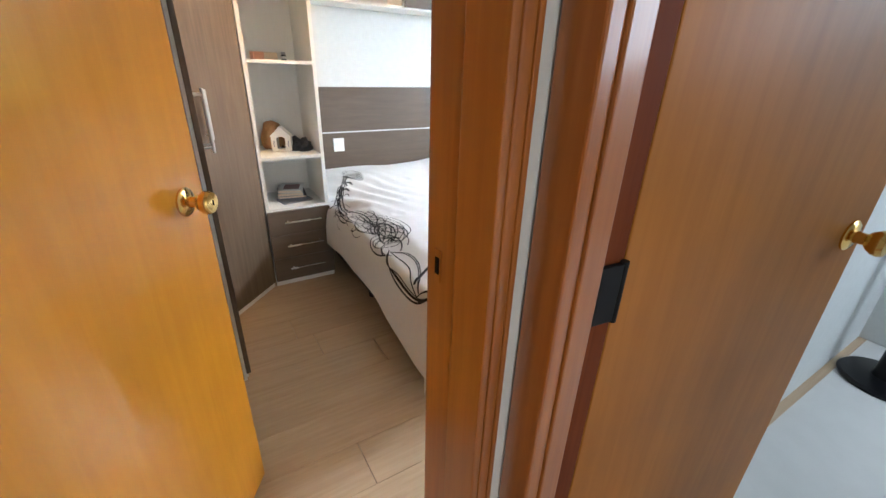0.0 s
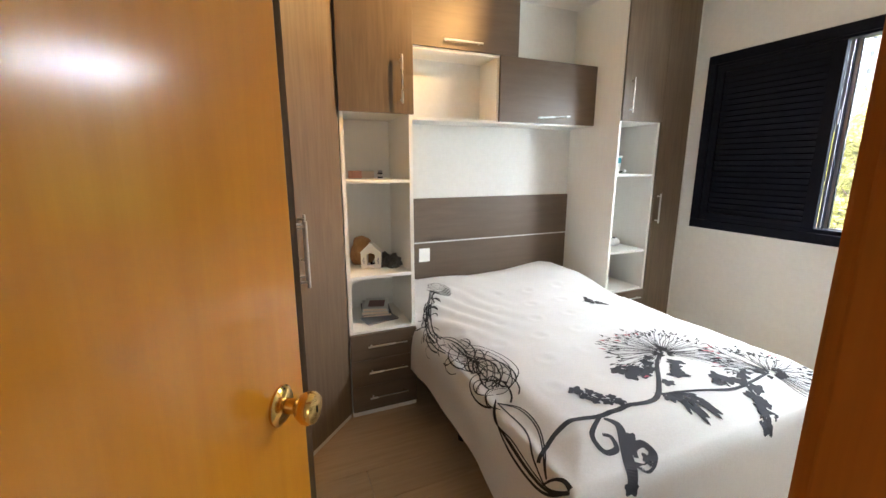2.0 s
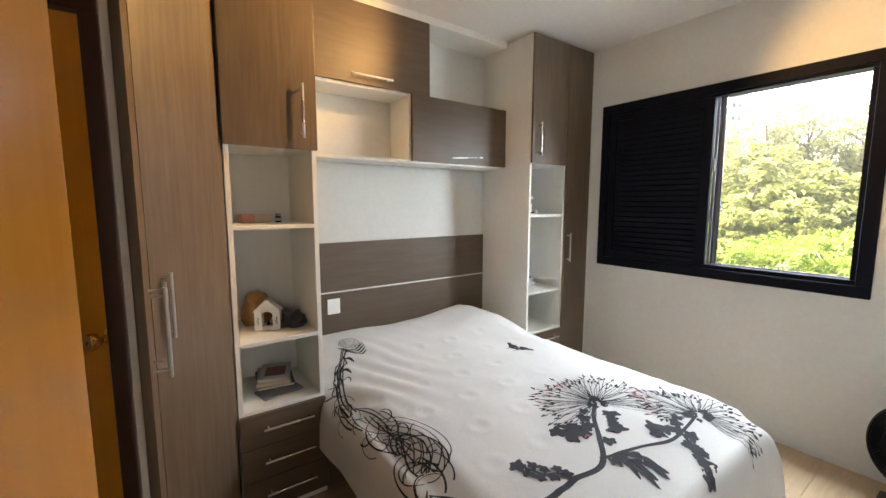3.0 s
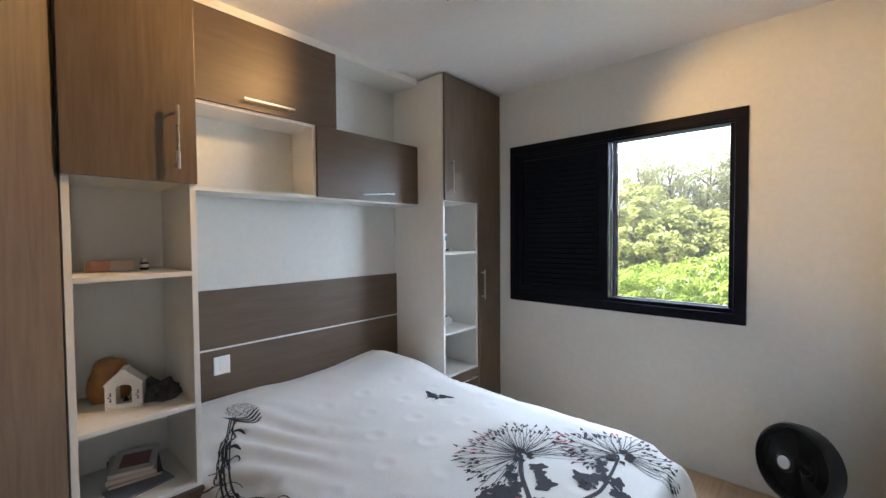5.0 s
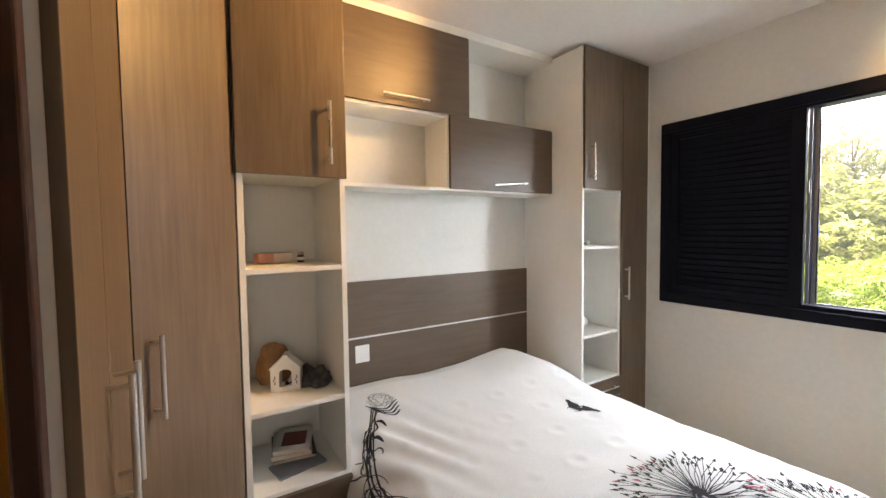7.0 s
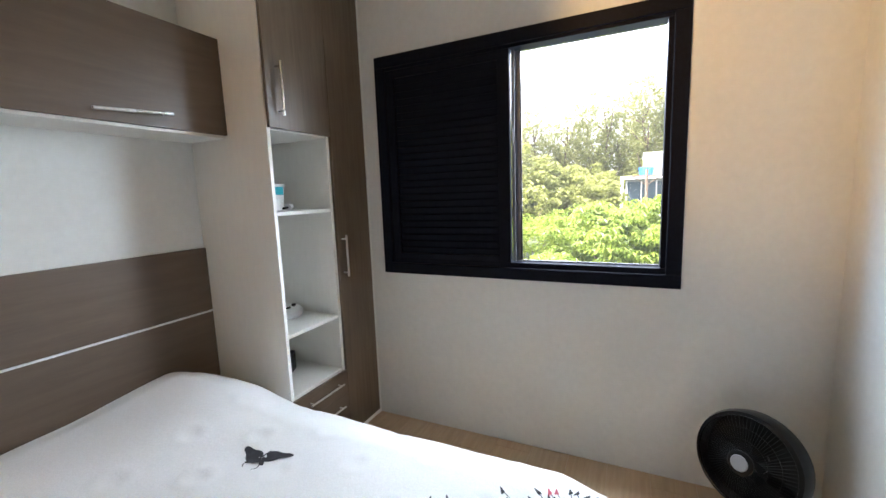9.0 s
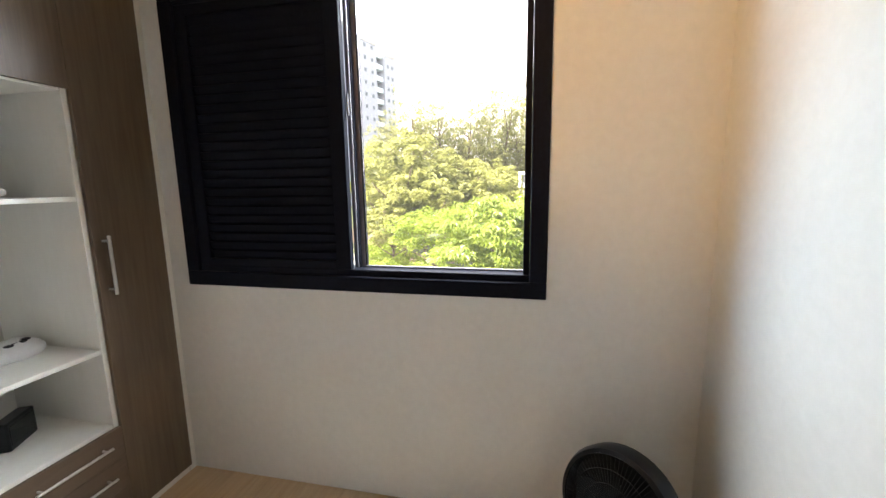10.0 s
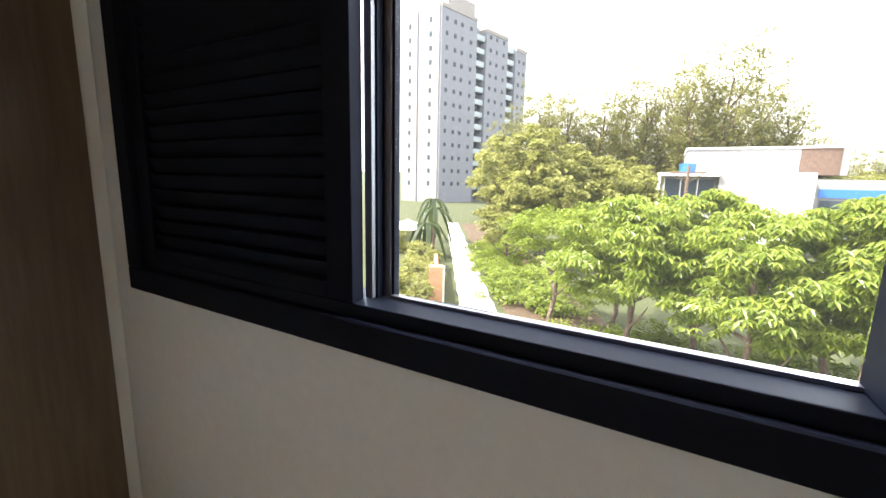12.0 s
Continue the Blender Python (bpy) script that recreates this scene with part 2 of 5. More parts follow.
# hall and next room
HX = 0.575
structure("wall_hall_east", boxes((HX, HX + 0.055, 0.595, 0.645, 0, CEIL), (HX, HX + 0.055, -1.9, -0.175, 0, CEIL), (HX, HX + 0.055, -0.175, 0.595, DTOP + 0.02, CEIL)),
          M_WALL, "off-white painted hall wall with a doorway", "wall")
structure("wall_hall_west", boxes((-0.52, -0.40, -1.3, 0.645, 0, CEIL)), M_WALL, "off-white painted hall wall", "wall")
structure("wall_hall_south", boxes((-0.52, HX + 0.1, -1.42, -1.3, 2.1, CEIL)), M_WALL, "off-white painted lintel at the end of the hall", "wall")
# unseen room added beyond the hall, round its fill lamp
structure("floor_living_room", boxes((-2.2, HX + 0.1, -4.0, -1.3, -0.12, -0.008)), M_FLOOR, "light oak laminate floor beyond the hall", "floor")
structure("wall_living_room", boxes((-2.2, HX + 0.1, -4.12, -4.0, 0, CEIL), (-2.32, -2.2, -4.12, -1.3, 0, CEIL), (-2.2, -0.52, -1.42, -1.3, 0, CEIL), (HX, HX + 0.1, -4.0, -2.02, 0, CEIL)), M_WALL, "off-white painted walls beyond the hall", "wall")
structure("ceiling_living_room", boxes((-2.32, HX + 0.1, -4.12, -1.9, CEIL, CEIL + 0.12), (-2.32, -0.46, -1.9, -1.3, CEIL, CEIL + 0.12)), M_CEIL, "white plaster ceiling beyond the hall", "ceiling")
structure("floor_next_room", boxes((HX, 3.3, -1.9, 0.645, -0.118, -0.004)), grained("pale_tiles", ((0.70, 0.68, 0.64), (0.76, 0.74, 0.70)), 4, (1, 1, 1), (0.3, 0.45), bump=0.01), "pale floor of the next room", "floor")
structure("wall_next_east", boxes((3.165, 3.315, -1.9, 0.645, 0, CEIL)), M_WALL, "white wall of the next room", "wall")
structure("wall_next_south", boxes((HX, 3.3, -2.02, -1.9, 0, CEIL)), M_WALL, "white wall of the next room", "wall")


# ---- door frames ----
def door_frame(name, m, width, top, depth, label):
    """A varnished frame with stops and casings; local x across the opening, y through the wall (0 to depth)."""
    ob = thing(name, (0, 0, 0), label, "door frame")
    ob.matrix_basis = m
    tagged(ob, kind="structure")
    for n, x0, x1 in (("jamb", -0.03, 0.0), ("jamb", width, width + 0.018)):
        part(n, boxes((x0, x1, -0.012, depth + 0.012, 0, top + 0.03), bevel=0.003), M_JAMB, ob)
    part("head", boxes((0, width, -0.012, depth + 0.012, top, top + 0.03), bevel=0.003), M_JAMB, ob)
    return ob


def casing(ob, x0, x1, y0, y1, top, side):
    d = y0 if side < 0 else y1
    bm = bmesh.new()
    w = x1 - x0
    box(bm, x0, x1, d - 0.016 if side < 0 else d, d if side < 0 else d + 0.016, 0, top)
    bmesh.ops.bevel(bm, geom=bm.edges[:], offset=0.004, segments=2, affect="EDGES", profile=0.6)
    return part("casing", bm, M_JAMB, ob)


f1 = door_frame("door_frame_1", pose(DX0, 0.645, 0), DX1 - DX0, DTOP, 0.155, "orange varnished wooden frame of the bedroom door")
part("stop", boxes((DX1 - DX0 - 0.013, DX1 - DX0, -0.01, 0.072, 0, DTOP), bevel=0.003), M_JAMB, f1)
part("stop", boxes((0, 0.013, -0.01, 0.072, 0, DTOP), bevel=0.003), M_JAMB, f1)
part("stop", boxes((0.013, DX1 - DX0 - 0.013, -0.01, 0.072, DTOP - 0.013, DTOP), bevel=0.003), M_JAMB, f1)
casing(f1, -0.06, -0.004, -0.012, 0.0, DTOP + 0.05, -1)
casing(f1, DX1 - DX0 + 0.004, DX1 - DX0 + 0.06, 0.09, 0.162, DTOP + 0.05, 1)
casing(f1, -0.06, -0.004, 0.09, 0.162, DTOP + 0.05, 1)
part("casing", boxes((DX1 - DX0 + 0.0185, DX1 - DX0 + 0.027, -0.0135, -0.0005, 0, DTOP + 0.05), bevel=0.002), M_JAMB, f1)
strike = part("strike_plate", boxes((DX1 - DX0 - 0.0035, DX1 - DX0 - 0.0005, 0.124, 0.140, 0.985, 1.04), bevel=0.001), M_JAMB, f1, "strike plate painted over with varnish")
part("latch_hole", boxes((DX1 - DX0 - 0.006, DX1 - DX0 - 0.004, 0.126, 0.136, 1.0, 1.028)), M_IRON, f1, "dark latch hole")

f2 = door_frame("door_frame_2", pose(HX, 0.575, 0, 0, 0, -90), 0.73, DTOP, 0.018, "orange varnished wooden frame of the next room")
for x0, x1 in ((-0.066, -0.004), (0.734, 0.80)):
    part("casing", boxes((x0, x1, -0.04, -0.0125, 0, DTOP + 0.05), bevel=0.004), M_JAMB, f2)


# ---- doors ----
def knob_set(leaf, x, z, y_face, out):
    """A round brass knob with its rosette on one face of a leaf."""
    prof = [(0.033, 0.0), (0.033, 0.004), (0.028, 0.008), (0.013, 0.011), (0.012, 0.028), (0.019, 0.034), (0.026, 0.045), (0.027, 0.055), (0.023, 0.062), (0.012, 0.064)]
    bm = lathe(prof, 28)
    m = Matrix.Translation((x, y_face, z)) @ (pose(0, 0, 0, 90) if out < 0 else pose(0, 0, 0, -90))
    bmesh.ops.transform(bm, matrix=m, verts=bm.verts[:])
    k = part("knob", bm, M_BRASS, leaf, "polished brass round knob", smooth=True)
    slot = boxes((x - 0.0015, x + 0.0015, y_face + out * 0.0645 - 0.0006, y_face + out * 0.0645 + 0.0006, z - 0.006, z + 0.006))
    part("keyway", slot, M_IRON, k)


def leaf_door(name, hinge, turn, width, label, knob_x, wood):
    """A flush varnished leaf; local x from the hinge, the face towards -y is the one seen first."""
    ob = thing(name, (*hinge, 0.0), label, "door", turn=turn)
    part("leaf", boxes((0.004, width, -0.0175, 0.0175, 0.008, 2.07), bevel=0.003), wood, ob)
    knob_set(ob, knob_x, 1.005, -0.0175, -1)
    knob_set(ob, knob_x, 1.005, 0.0175, 1)
    part("latch_plate", boxes((width - 0.001, width + 0.0015, -0.011, 0.011, 0.97, 1.04)), M_BRASS, ob, "brass latch plate")
    if turn < 0:
        part("hinge_stile", boxes((-0.046, 0.0035, -0.017, 0.015, 0.008, 2.07), bevel=0.002), M_EDGE, ob, "dark red-brown hinge edge")
    for z in (0.22, 1.02, 1.86):
        bm = boxes((-0.056, -0.004, -0.026, -0.0178, z - 0.045, z + 0.045), bevel=0.001) if turn < 0 else bmesh.new()
        side = -0.022 if turn < 0 else 0.022
        rod(bm, (0, side, z - 0.048), (0, side, z + 0.048), 0.006, 10)
        part("hinge", bm, M_IRON, ob, "dark iron hinge")
    return ob


leaf_door("bedroom_door", (-0.215, 0.785), 58.5, 0.735, "open glossy orange varnished flush wooden door with a brass knob", 0.66, M_DOOR)
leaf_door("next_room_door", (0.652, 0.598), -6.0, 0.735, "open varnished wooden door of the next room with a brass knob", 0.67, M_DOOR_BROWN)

# ---- window ----
def window():
    w = thing("window_1", (X_WIN, 0, 0), "black aluminium sliding window with a closed louvred shutter half", "window")
    tagged(w, kind="structure")
    xa, xb = -0.012, 0.11
    f = 0.082
    PY0, PY1 = 1.36, 2.034
    frame_bm = boxes((xa, xb, WY0, WY1, WZ0, WZ0 + 0.062), (xa, xb, WY0, WY1, WZ1 - 0.062, WZ1),
                     (xa, xb, WY0, WY0 + 0.062, WZ0 + 0.062, WZ1 - 0.062), (xa, xb, WY1 - 0.062, WY1, WZ0 + 0.062, WZ1 - 0.062))
    bmesh.ops.bevel(frame_bm, geom=frame_bm.edges[:], offset=0.003, segments=1, affect="EDGES")
    part("window_frame", frame_bm, M_BLACK, w)
    # stepped tracks round the glazed half
    part("track", boxes((0.002, 0.10, WY0 + 0.062, WY1 - 0.062, WZ0 + 0.062, WZ0 + 0.088), (0.002, 0.10, WY0 + 0.062, WY1 - 0.062, WZ1 - 0.078, WZ1 - 0.062), bevel=0.003), M_BLACK, w)
    part("sash_rail", boxes((0.062, 0.074, PY0 - 0.004, PY1 - 0.03, WZ0 + 0.0885, WZ0 + 0.0945)), M_ALU, w, "bare aluminium bottom rail")
    part("sash_stile", boxes((0.002, 0.08, WY0 + 0.0625, PY0, WZ0 + 0.089, WZ1 - 0.079), bevel=0.003), M_BLACK, w)
    # louvred shutter: stiles, rails and slats
    s = part("shutter", boxes((0.004, 0.034, PY1 + 0.012, PY1 + 0.075, WZ0 + 0.08, WZ1 - 0.08), (0.004, 0.034, WY1 - 0.115, WY1 - 0.064, WZ0 + 0.08, WZ1 - 0.08),
             (0.004, 0.034, PY1 + 0.075, WY1 - 0.115, WZ0 + 0.08, WZ0 + 0.12), (0.004, 0.034, PY1 + 0.075, WY1 - 0.115, WZ1 - 0.12, WZ1 - 0.08), bevel=0.002),
             M_BLACK, w, "black louvred shutter panel")
    n = 26
    z0, z1 = WZ0 + 0.12, WZ1 - 0.12
    slat = bmesh.new()
    box(slat, -0.017, 0.017, PY1 + 0.075, WY1 - 0.115, -0.003, 0.003)
    bmesh.ops.rotate(slat, verts=slat.verts[:], cent=(0, 0, 0), matrix=Euler((0, radians(68), 0)).to_matrix())
    me = mesh_of("slat", slat, M_BLACK)
    for k in range(n):
        o = new("slat", me)
        o.parent = s
        o.location = (0.019, 0, z0 + (k + 0.5) * (z1 - z0) / n)
    part("shutter_backing", boxes((0.036, 0.039, PY1 + 0.03, WY1 - 0.064, WZ0 + 0.08, WZ1 - 0.08)), M_BLACK, s)
    part("meeting_stile", boxes((0.040, 0.050, PY1 - 0.004, PY1 + 0.012, WZ0 + 0.09, WZ1 - 0.08)), M_ALU, w, "bare aluminium meeting stile")
    part("channel", boxes((0.051, 0.068, PY1 - 0.008, PY1 + 0.014, WZ0 + 0.09, WZ1 - 0.08)), M_BLACK, w)
    part("meeting_stile", boxes((0.069, 0.079, PY1 - 0.024, PY1 + 0.012, WZ0 + 0.09, WZ1 - 0.08)), M_ALU, w, "bare aluminium meeting stile")
    part("gasket", boxes((0.072, 0.088, PY1 - 0.030, PY1 - 0.0245, WZ0 + 0.09, WZ1 - 0.08)), M_BLACK, w)
    part("latch", boxes((0.028, 0.036, PY1 + 0.0005, PY1 + 0.010, 1.62, 1.70), bevel=0.002), M_ALU, w, "aluminium latch")
    p = part("pane", boxes((0.076, 0.080, PY0, PY1 - 0.0305, WZ0 + 0.094, WZ1 - 0.079)), M_GLASS, w, "clear glass pane with a faint flare haze put in")
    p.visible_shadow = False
    part("reveal", boxes((xb, 0.16, WY0 + 0.02, WY1 - 0.02, WZ0 + 0.0205, WZ0 + 0.04)), M_WALL, w)


window()

# ---- corner wardrobe with mirror beside the door ----
S45 = math.sqrt(0.5)


def corner_wardrobe():
    t = thing("corner_wardrobe", (0, 0, 0), "tall corner wardrobe with dark brown wood-grain doors", "wardrobe")
    XF = 0.217
    part("body", boxes((X_LEFT + 0.002, XF - 0.019, 1.93, 1.95, 0, 2.57), (X_LEFT + 0.002, X_LEFT + 0.02, 1.95, 3.43, 0, 2.57),
         (X_LEFT + 0.02, XF - 0.03, 1.95, 2.5, 2.55, 2.57), (X_LEFT + 0.02, XF - 0.03, 1.95, 2.5, 0.04, 0.06)), M_WHITE, t, "white laminate carcass")
    for y0, y1, yh in ((1.928, 2.138, 2.10), (2.141, 2.463, 2.18)):
        d = part("door", boxes((XF - 0.0185, XF, y0, y1, 0.035, 2.575), bevel=0.0012), M_BROWN, t)
        bar_handle(d, (XF, yh, 0.975), (XF, yh, 1.205), (1, 0, 0), stand=0.036)
    # door across the corner
    a, b = Vector((XF, 2.472)), Vector((0.478, 2.745))
    d2 = (b - a).normalized()
    m = Matrix.Translation((a.x, a.y, 0)) @ pose(0, 0, 0, 0, 0, math.degrees(math.atan2(d2.y, d2.x)))
    L = (b - a).length
    d = part("corner_door", boxes((0.002, L - 0.004, 0, 0.02, 0.035, 2.575), bevel=0.0012), M_BROWN, t, m=m)
    bar_handle(d, (0.05, 0, 0.965), (0.05, 0, 1.185), (0, -1, 0))
    part("plinth", boxes((-0.01, L, 0.012, 0.03, 0.0, 0.033)), M_WHITE, t, "white plinth", m=m)
    part("plinth", boxes((XF - 0.03, XF - 0.012, 1.95, 2.48, 0.0, 0.033)), M_WHITE, t, "white plinth")
    part("panel", boxes((XF - 0.03, 0.478, 2.77, 2.79, 0.04, 2.57)), M_WHITE, t)


corner_wardrobe()


def mirror():
    t = thing("wall_mirror", (0, 1.925, 0), "tall mirror in a dark mahogany frame on the wardrobe's side", "mirror")
    x0, x1, z0, z1, w = X_LEFT + 0.03, 0.186, 0.03, 1.78, 0.03
    part("frame", boxes((x0, x1, -0.03, 0.0, z0, z0 + w), (x0, x1, -0.03, 0.0, z1 - w, z1), (x0, x0 + w, -0.03, 0.0, z0 + w, z1 - w), (x1 - w, x1, -0.03, 0.0, z0 + w, z1 - w), bevel=0.004), M_MAHOG, t)
    part("glass", boxes((x0 + w, x1 - w, -0.014, -0.002, z0 + w, z1 - w)), M_MIRROR, t, "silvered mirror glass")


mirror()


# ---- shelf column beside the bed ----
def shelf_column():
    t = thing("shelf_column", (0, 0, 0), "narrow white shelf column with a brown upper door and three drawers", "shelf unit")
    x0, x1, y0, y1 = 0.481, 0.853, 2.745, 3.438
    for a, b in ((x0, x0 + 0.02), (x1 - 0.02, x1)):
        part("side_panel", boxes((a, b, y0, y1, 0.04, 2.575), bevel=0.001), M_WHITE, t)
    part("back_panel", boxes((x0 + 0.02, x1 - 0.02, y1 - 0.30, y1 - 0.285, 0.04, 2.575)), M_WHITE, t)
    for z in (0.490, 0.796, 1.300, 1.650):
        part("shelf", boxes((x0 + 0.02, x1 - 0.02, y0 + 0.001, y1 - 0.301, z, z + 0.018), bevel=0.001), M_WHITE, t)
    part("top_panel", boxes((x0 + 0.02, x1 - 0.02, y0 + 0.02, y1 - 0.301, 2.555, 2.575)), M_WHITE, t)
    d = part("door", boxes((x0 - 0.001, x1 + 0.001, y0 - 0.021, y0 - 0.001, 1.645, 2.575), bevel=0.0012), M_BROWN, t)
    bar_handle(d, (x1 - 0.066, y0 - 0.021, 1.69), (x1 - 0.066, y0 - 0.021, 1.915), (0, -1, 0))
    for z0, z1 in ((0.345, 0.494), (0.192, 0.342), (0.04, 0.189)):
        dr = part("drawer", boxes((x0 + 0.001, x1 - 0.001, y0 - 0.021, y0 - 0.001, z0, z1), bevel=0.0012), M_BROWN_H, t)
        bar_handle(dr, (x0 + 0.09, y0 - 0.021, z1 - 0.065), (x1 - 0.065, y0 - 0.021, z1 - 0.065), (0, -1, 0), stand=0.026, r=0.005)
    part("plinth", boxes((x0, x1, y0 + 0.004, y0 + 0.022, 0.0, 0.0395)), M_WHITE, t)


shelf_column()


# ---- overhead cabinets and headboard ----
BX0, BX1 = 0.8535, 2.4465


def overhead():
    t = thing("overhead_cabinet", (0, 0, 0), "white overhead cabinet above the bed with brown flap doors", "cabinet")
    y0, y1 = 3.193, 3.438
    zb, zm, zt = 1.672, 2.108, 2.555
    part("bottom_board", boxes((BX0, BX1, y0 + 0.002, y1, zb, zb + 0.018), bevel=0.001), M_WHITE, t)
    part("middle_board", boxes((BX0, 1.755, y0 + 0.002, y1, zm - 0.018, zm)), M_WHITE, t)
    part("middle_board", boxes((1.7555, BX1, y0 + 0.002, y1, zm - 0.018, zm)), M_WHITE, t)
    part("top_board", boxes((BX0, BX1, y0 - 0.018, y1, zt, zt + 0.018)), M_WHITE, t)
    part("filler", boxes((BX0, BX1, y0 - 0.018, y0, zt + 0.0185, CEIL - 0.001)), M_WHITE, t)
    part("partition", boxes((1.605, 1.623, y0 + 0.002, y1, zb + 0.0185, zm - 0.0185)), M_WHITE, t)
    part("end_board", boxes((1.737, 1.755, y0 + 0.002, y1, zm + 0.0005, zt - 0.0005)), M_WHITE, t)
    d = part("flap_door", boxes((BX0 + 0.001, 1.757, y0 - 0.018, y0, zm - 0.003, zt - 0.001), bevel=0.0012), M_BROWN_H, t)
    bar_handle(d, (1.20, y0 - 0.018, zm + 0.04), (1.47, y0 - 0.018, zm + 0.04), (0, -1, 0))
    d = part("flap_door", boxes((1.622, BX1 + 0.0, y0 - 0.018, y0, zb + 0.012, zm - 0.0045), bevel=0.0012), M_BROWN_H, t)
    bar_handle(d, (1.92, y0 - 0.018, zb + 0.045), (2.19, y0 - 0.018, zb + 0.065), (0, -1, 0))


overhead()


def headboard():
    t = thing("headboard", (0, 0, 0), "dark brown wood-grain headboard panels with a pale metal strip", "headboard")
    part("panel", boxes((BX0, 2.4455, 3.421, 3.439, 0.838, 1.157), bevel=0.001), M_BROWN_H, t)
    part("panel", boxes((BX0, 2.4455, 3.421, 3.439, 0.30, 0.829), bevel=0.001), M_BROWN_H, t)
    part("strip", boxes((BX0, 2.4455, 3.418, 3.439, 0.8292, 0.8378)), M_STRIP, t, "pale metal strip")


headboard()
o = thing("wall_switch", (1.158, 3.4185, 0.741), "small white plastic switch plate on the headboard", "switch")
part("plate", boxes((-0.042, 0.042, -0.006, 0.002, -0.05, 0.05), bevel=0.003), M_OUTLET, o)
part("rocker", boxes((-0.013, 0.013, -0.009, -0.0055, -0.026, 0.026), bevel=0.0015), M_OUTLET, o)


# ---- tower wardrobe beside the window ----
def tower():
    t = thing("tower_wardrobe", (0, 0, 0), "white and brown tower wardrobe with an open niche beside the window", "wardrobe")
    x0, xm, x1, y0, y1 = 2.447, 2.835, 3.125, 2.925, 3.438
    part("side_panel", boxes((x0, x0 + 0.018, y0, y1, 0.0, 2.58), bevel=0.001), M_WHITE, t)
    part("side_panel", boxes((xm - 0.017, xm, y0 - 0.004, y1, 0.04, 2.58), bevel=0.001), M_WHITE, t)
    part("side_panel", boxes((x1 + 0.002, X_WIN - 0.002, y0 - 0.004, y0 + 0.014, 0.0, 2.59)), M_WHITE, t, "white filler strip at the wall")
    part("back_panel", boxes((x0 + 0.0185, xm - 0.0175, y1 - 0.02, y1, 0.04, 2.58)), M_WHITE, t)
    for z in (0.420, 0.730, 1.310, 1.690):
        part("shelf", boxes((x0 + 0.0185, xm - 0.0175, y0 + 0.001, y1 - 0.0205, z, z + 0.017), bevel=0.001), M_WHITE, t)
    d = part("door", boxes((x0 + 0.001, xm - 0.0005, y0 - 0.020, y0 - 0.0045, 1.697, 2.578), bevel=0.0012), M_BROWN, t)
    bar_handle(d, (x0 + 0.06, y0 - 0.02, 1.75), (x0 + 0.06, y0 - 0.02, 1.98), (0, -1, 0))
    d = part("tall_door", boxes((xm + 0.0015, x1, y0 - 0.020, y0 - 0.0045, 0.04, 2.578), bevel=0.0012), M_BROWN, t)
    bar_handle(d, (xm + 0.035, y0 - 0.02, 0.955), (xm + 0.035, y0 - 0.02, 1.18), (0, -1, 0))
    for z0, z1 in ((0.298, 0.425), (0.170, 0.295), (0.042, 0.167)):
        dr = part("drawer", boxes((x0 + 0.001, xm - 0.001, y0 - 0.020, y0 - 0.0045, z0, z1), bevel=0.0012), M_BROWN_H, t)
        bar_handle(dr, (x0 + 0.08, y0 - 0.02, z1 - 0.055), (xm - 0.06, y0 - 0.02, z1 - 0.055), (0, -1, 0), stand=0.026, r=0.005)
    part("plinth", boxes((x0 + 0.0185, x1, y0 - 0.002, y0 + 0.016, 0.0, 0.039)), M_WHITE, t)


tower()

# ---- bed ----
BL, BR, BF, BH = 0.868, 2.325, 1.425, 3.40     # mattress edges: left, right, foot, head
M_DUVET = grained("white_duvet", ((0.72, 0.72, 0.72), (0.76, 0.76, 0.76)), 120, (1, 1, 1), (0.85, 0.95), bump=0.15, blotch=0.08)
M_INK = grained("black_print", ((0.020, 0.020, 0.024), (0.035, 0.035, 0.042)), 60, (1, 1, 1), (0.8, 0.9), bump=0.05)
M_INK_GREY = material("grey_print", (0.046, 0.048, 0.060), 0.9)
M_INK_PINK = material("pink_print", (0.45, 0.10, 0.13), 0.9)
M_BASE = material("dark_bed_base", (0.035, 0.022, 0.018), 0.7)
BUTTONS = [(BL + 0.12 + 0.24 * i + (0.12 if j % 2 else 0), 1.62 + 0.21 * j) for i in range(6) for j in range(7)]


def smooth_step(a, b, v):
    k = min(1.0, max(0.0, (v - a) / (b - a)))
    return k * k * (3 - 2 * k)


